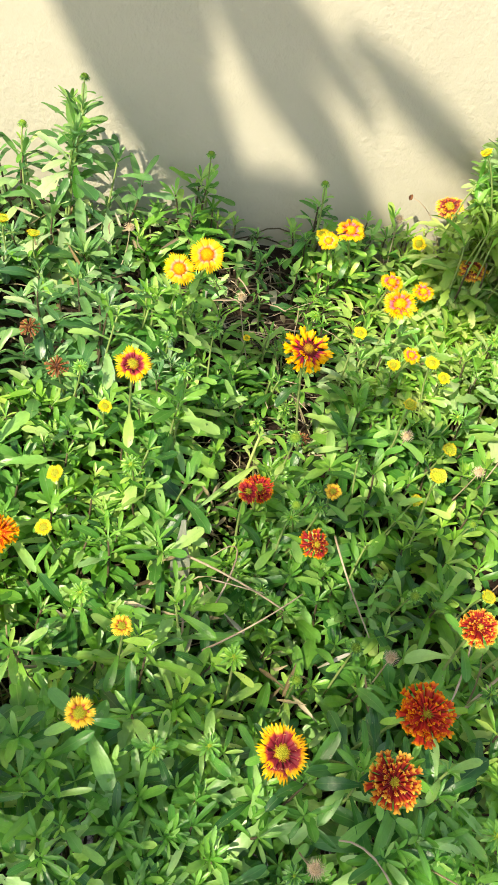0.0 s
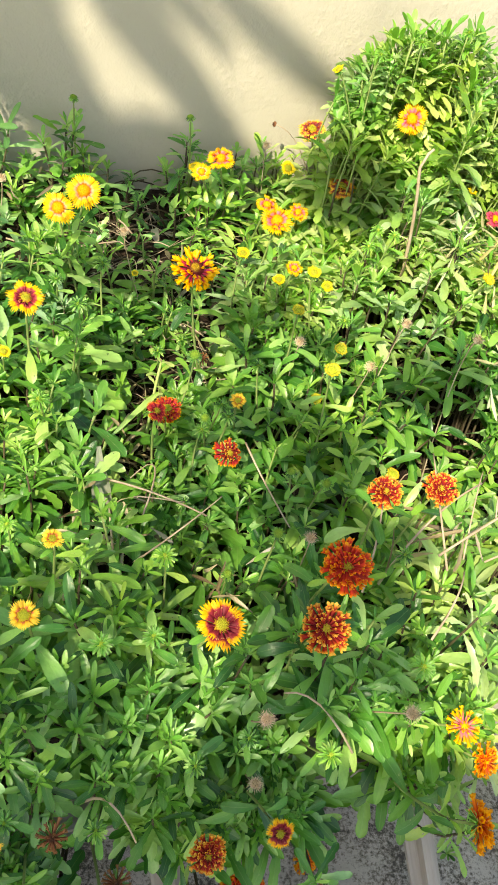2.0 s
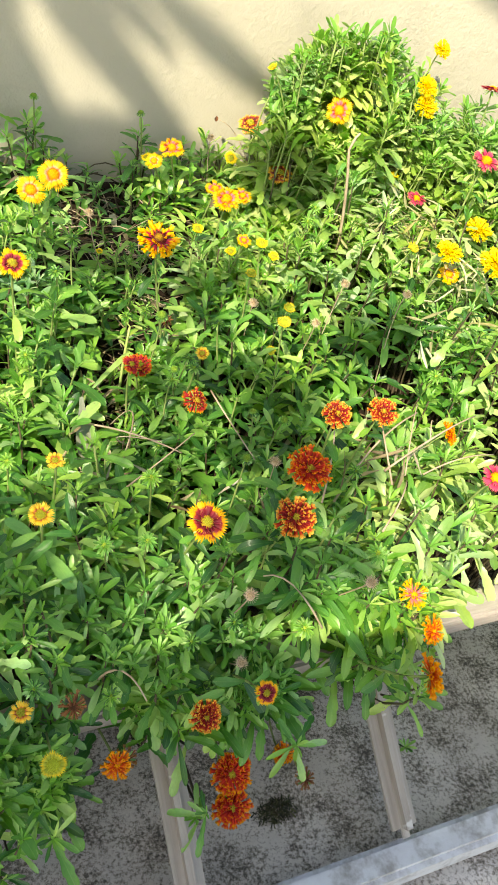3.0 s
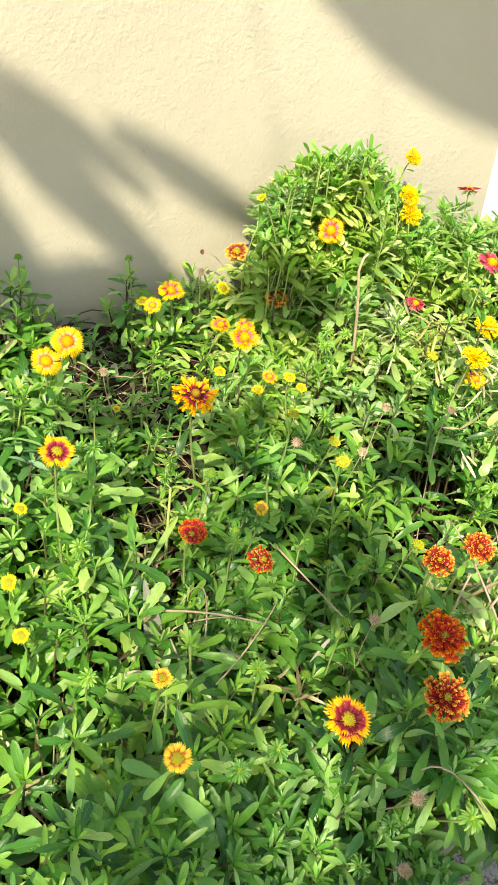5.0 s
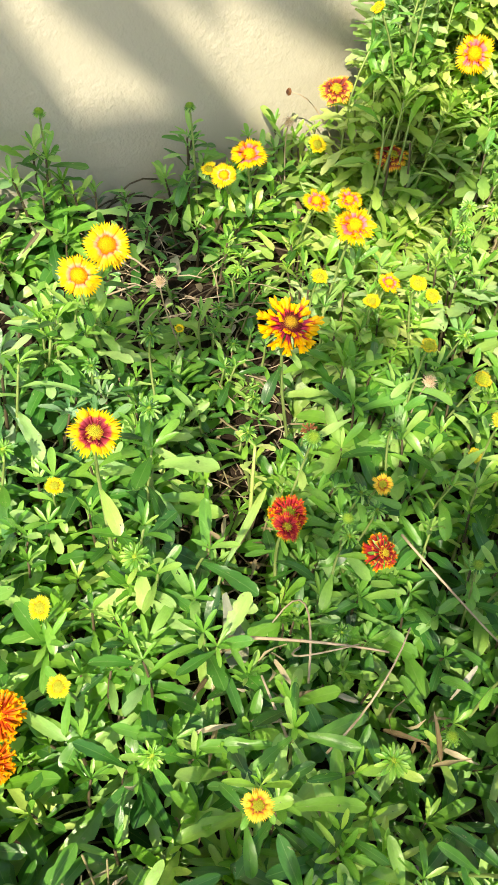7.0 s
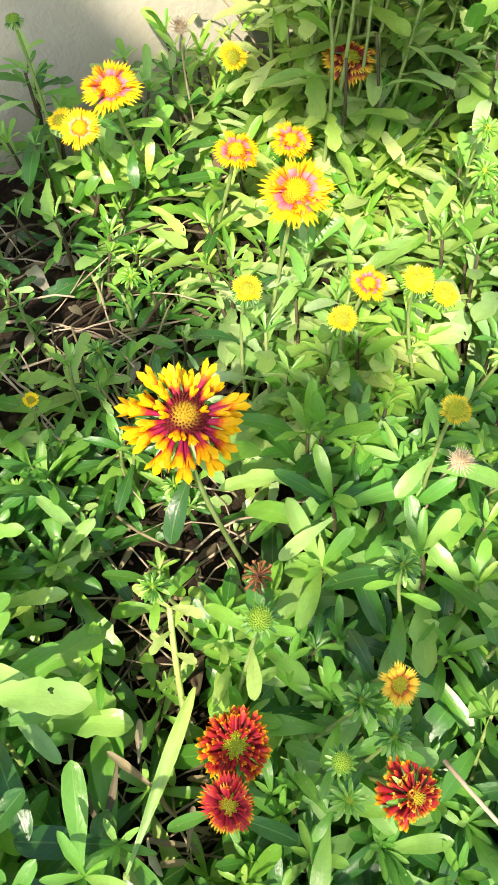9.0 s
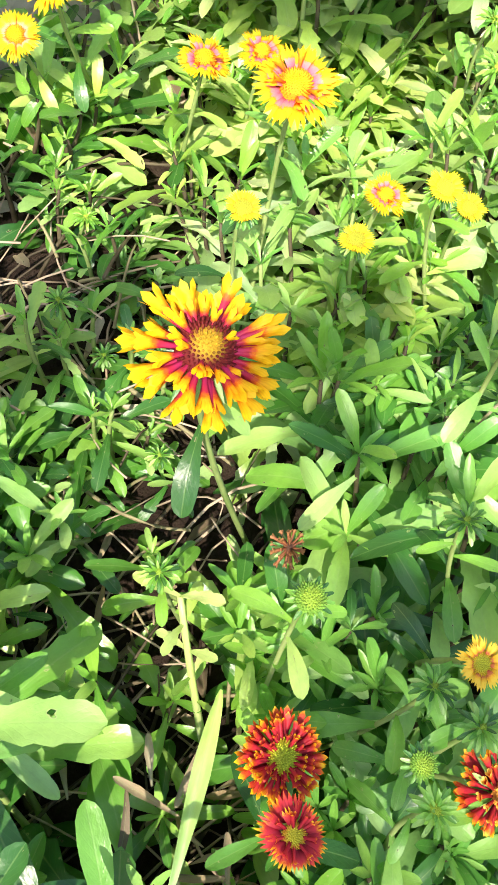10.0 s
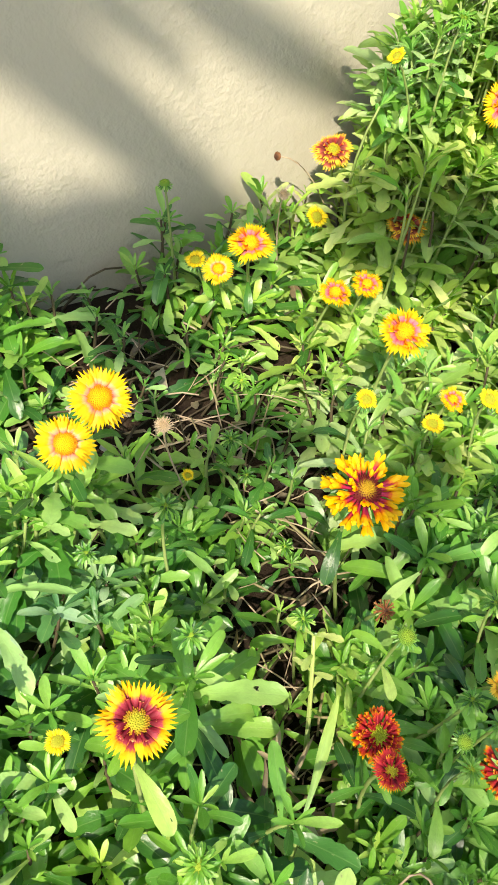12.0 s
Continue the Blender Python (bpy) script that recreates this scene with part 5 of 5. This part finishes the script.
for i in range(150):
    lx, ly = (lrng.gauss(0.20, 0.05), lrng.uniform(0.92, 1.26)) if i % 3 else (lrng.gauss(0.155, 0.03), lrng.uniform(0.74, 0.90))
    a, ln = lrng.uniform(0, 6.28), lrng.uniform(0.03, 0.09)
    q = Vector((lx, ly, soil_height(lx, ly) + 0.012))
    e = q + Vector((math.cos(a) * ln, math.sin(a) * ln, lrng.uniform(0.0, 0.045)))
    (sticks if i % 5 == 0 else pale_sticks).add(*tube(arc(q, (q + e) / 2 + Vector((lrng.uniform(-0.02, 0.02), lrng.uniform(-0.02, 0.02), lrng.uniform(0, 0.03))), e, 5), [lrng.uniform(0.0005, 0.0010)] * 5, 5))
straw, faded_straw = Heap(), Heap()
for cx, cy, cz, cn in ((0.15, 0.81, 0.33, 22), (0.20, 0.98, 0.30, 24), (0.26, 1.12, 0.36, 16), (0.15, 0.68, 0.34, 16), (0.27, 0.60, 0.33, 12), (0.08, 0.62, 0.33, 10), (-0.045, 0.575, 0.30, 10), (-0.03, 1.20, 0.50, 16), (-0.14, 1.20, 0.47, 14), (0.76, 0.95, 0.50, 60), (0.70, 0.87, 0.44, 26), (0.62, 1.08, 0.50, 46), (0.69, 1.10, 0.53, 60), (0.72, 1.03, 0.52, 36), (0.52, 1.10, 0.42, 30), (0.50, 0.60, 0.40, 14)):
    for i in range(cn):
        q = Vector((cx + lrng.gauss(0, 0.03), cy + lrng.gauss(0, 0.025), cz + lrng.uniform(-0.03, 0.03)))
        m = Matrix.Translation(q) @ pose(0, 0, 0, lrng.uniform(-75, 20), lrng.uniform(-50, 50), lrng.uniform(0, 360)) @ Matrix.Diagonal((0.022, lrng.uniform(0.02, 0.042) if cx < 0.3 else lrng.uniform(0.03, 0.065), 0.03, 1))
        (faded_straw if cx > 0.51 else straw).put(*leaf_shape(0.12, lrng.uniform(-0.5, 1.8), 0.3, 0.5, rows=5), m)
tagged(new("pale_straw", faded_straw.mesh("pale_straw", (STRAW,))), "tufts of pale yellow dry straw and faded leaves", "straw", kind="stuff")
tagged(new("dry_straw", straw.mesh("dry_straw", (DRY,))), "tufts of pale dry straw and withered leaves among the plants", "straw", kind="stuff")
tagged(new("dry_litter", litter.mesh("dry_litter", (DRY,))), "scattered dry brown leaf litter on the soil", "litter", kind="stuff")
tagged(new("bleached_stalks", pale_sticks.mesh("bleached_stalks", (TWIG,))), "thin bleached tan stalks lying over the soil", "litter", kind="stuff")
tagged(new("dry_stalks", sticks.mesh("dry_stalks", (WOODY,))), "tangle of thin dry brown stalks over the soil", "litter", kind="stuff")


# ---- an unseen broad-leaved tree added behind the viewer to shade wall and bed ----
shade = tagged(new("unseen_shade_tree"), "unseen broad-leaved tree added to cast shade on wall and bed", "tree")
shade.matrix_basis = Matrix.Translation((-1.5, -2.3, 0))
FAR = 4.2
BROAD, nt, b = material("shade_leaf", 0.5, 0.0, 0.4)
nt.links.new(ramp(nt, grain(nt, 5, 4), (0.3, (0.04, 0.12, 0.025)), (0.7, (0.08, 0.20, 0.04))), b.inputs["Base Color"])
bump(nt, b, grain(nt, 25, 4), 0.3, 0.004)


def blade(u0, v0, u1, v1, width, far=FAR, wave=0.0):
    """A long leaf added so that its shade runs over the wall from (u0, v0) to (u1, v1)."""
    a = Vector((u0, WALL, v0)) + SUN * far
    e = Vector((u1, WALL, v1)) + SUN * far
    d = (e - a).normalized()
    x = d.cross(SUN).normalized()
    ln = (e - a).length
    vs, fs, uv = [], [], []
    for i in range(13):
        t = i / 12
        w = width / 2 * math.sin(math.pi * (0.06 + 0.92 * t)) ** 0.65
        for s in (-1, 0, 1):
            vs.append(a + d * ln * t + x * (s * w + wave * math.sin(math.pi * t)) - SUN * 0.12 * abs(s) * w - shade.location)
            uv.append((0.5 + s / 2, t))
    for i in range(12):
        for k in range(2):
            o = i * 3 + k
            fs.append((o, o + 1, o + 4, o + 3))
    lf = place("broad_leaf", mesh_from("broad_leaf", vs, fs, uv, (BROAD,)), shade)
    root = a - shade.location
    fork = Vector((0.02, 0.03, max(0.9, root.z * 0.72)))
    stalk = arc(fork, Vector((root.x * 0.3, root.y * 0.3, root.z)), root, 9)
    place("petiole", mesh_from("petiole", *tube(stalk, [0.006, 0.005, 0.004, 0.003, 0.0025, 0.0022, 0.002, 0.002, 0.002], 6), (WOODY,)), lf)
    return lf


blade(-0.25, 0.96, 0.17, 0.42, 0.170)
blade(-0.105, 0.93, 0.065, 0.710, 0.068)
blade(0.0, 0.87, 0.38, 0.50, 0.078)
blade(0.06, 0.875, 0.33, 0.67, 0.052)
blade(0.24, 0.795, 0.58, 0.585, 0.056)
blade(0.04, 0.49, 0.46, 0.46, 0.13)
blade(0.22, 0.37, 0.36, 0.255, 0.075)
blade(0.49, 0.43, 0.74, 0.27, 0.125)
blade(0.575, -0.055, 0.64, -0.10, 0.034, FAR - 1.5)
blade(0.60, 0.045, 0.665, 0.005, 0.030, FAR - 1.5)
blade(0.605, -0.175, 0.675, -0.235, 0.034, FAR - 1.5)
blade(0.675, -0.035, 0.765, -0.105, 0.044, FAR - 1.2)
blade(0.63, -0.10, 0.69, -0.16, 0.024, FAR - 1.5)
blade(0.36, 1.31, 1.58, 0.98, 0.50)
blade(0.66, 1.54, 1.95, 1.20, 0.60)
srng = random.Random(8)
lit = [(hx + 0.645 * (WALL - hy), hz - 1.097 * (WALL - hy)) for hx, hy, hz, hs in HEADS if hs == 1.0 and (hy > 0.79 or hz > 0.44 and hx < 0.25)]
# extra caster leaves, set by zone to dapple the bed with shade
for zu, zv, ru, rv, zn in ((0.62, -0.63, 0.06, 0.08, 6), (0.97, -0.66, 0.07, 0.05, 4), (0.93, -0.52, 0.05, 0.06, 4), (0.85, -0.37, 0.07, 0.07, 4), (0.76, -0.33, 0.05, 0.06, 2), (0.75, -0.18, 0.06, 0.06, 1), (0.63, -0.27, 0.03, 0.05, 1), (0.92, -0.12, 0.08, 0.08, 4), (0.40, 0.09, 0.03, 0.05, 1), (0.46, 0.13, 0.03, 0.04, 1), (0.75, -0.88, 0.22, 0.09, 11), (1.03, -0.82, 0.10, 0.05, 4), (0.95, -0.43, 0.04, 0.05, 2), (0.61, -0.02, 0.02, 0.02, 1), (0.54, -0.15, 0.03, 0.03, 1), (0.70, -0.225, 0.03, 0.03, 1)):
    for i in range(zn):
        cu, cv = zu + srng.uniform(-ru, ru), zv + srng.uniform(-rv, rv)
        sa, sl = srng.uniform(-1.1, 0.2), srng.uniform(0.09, 0.16)
        if any(math.hypot(cu - a, cv - e) < 0.05 for a, e in lit):
            continue
        hu, hv = sl / 2 * math.cos(sa), sl / 2 * math.sin(sa)
        blade(cu - hu, cv - hv, cu + hu, cv + hv, sl * srng.uniform(0.34, 0.52), FAR + (srng.uniform(-1.6, 0.0) if cv > -0.5 else srng.uniform(-0.7, 0.3)))
# two very wide caster leaves that keep the concrete in shade
blade(0.05, -1.04, 1.80, -1.04, 0.38)
blade(0.05, -1.45, 1.90, -1.50, 0.50)
place("trunk", mesh_from("trunk", *tube(arc((0, 0, -0.02), (0.0, 0.02, 1.5), (0.02, 0.03, 2.9), 9), [0.060, 0.052, 0.046, 0.041, 0.036, 0.031, 0.026, 0.021, 0.014], 12), (WOODY,)), shade)
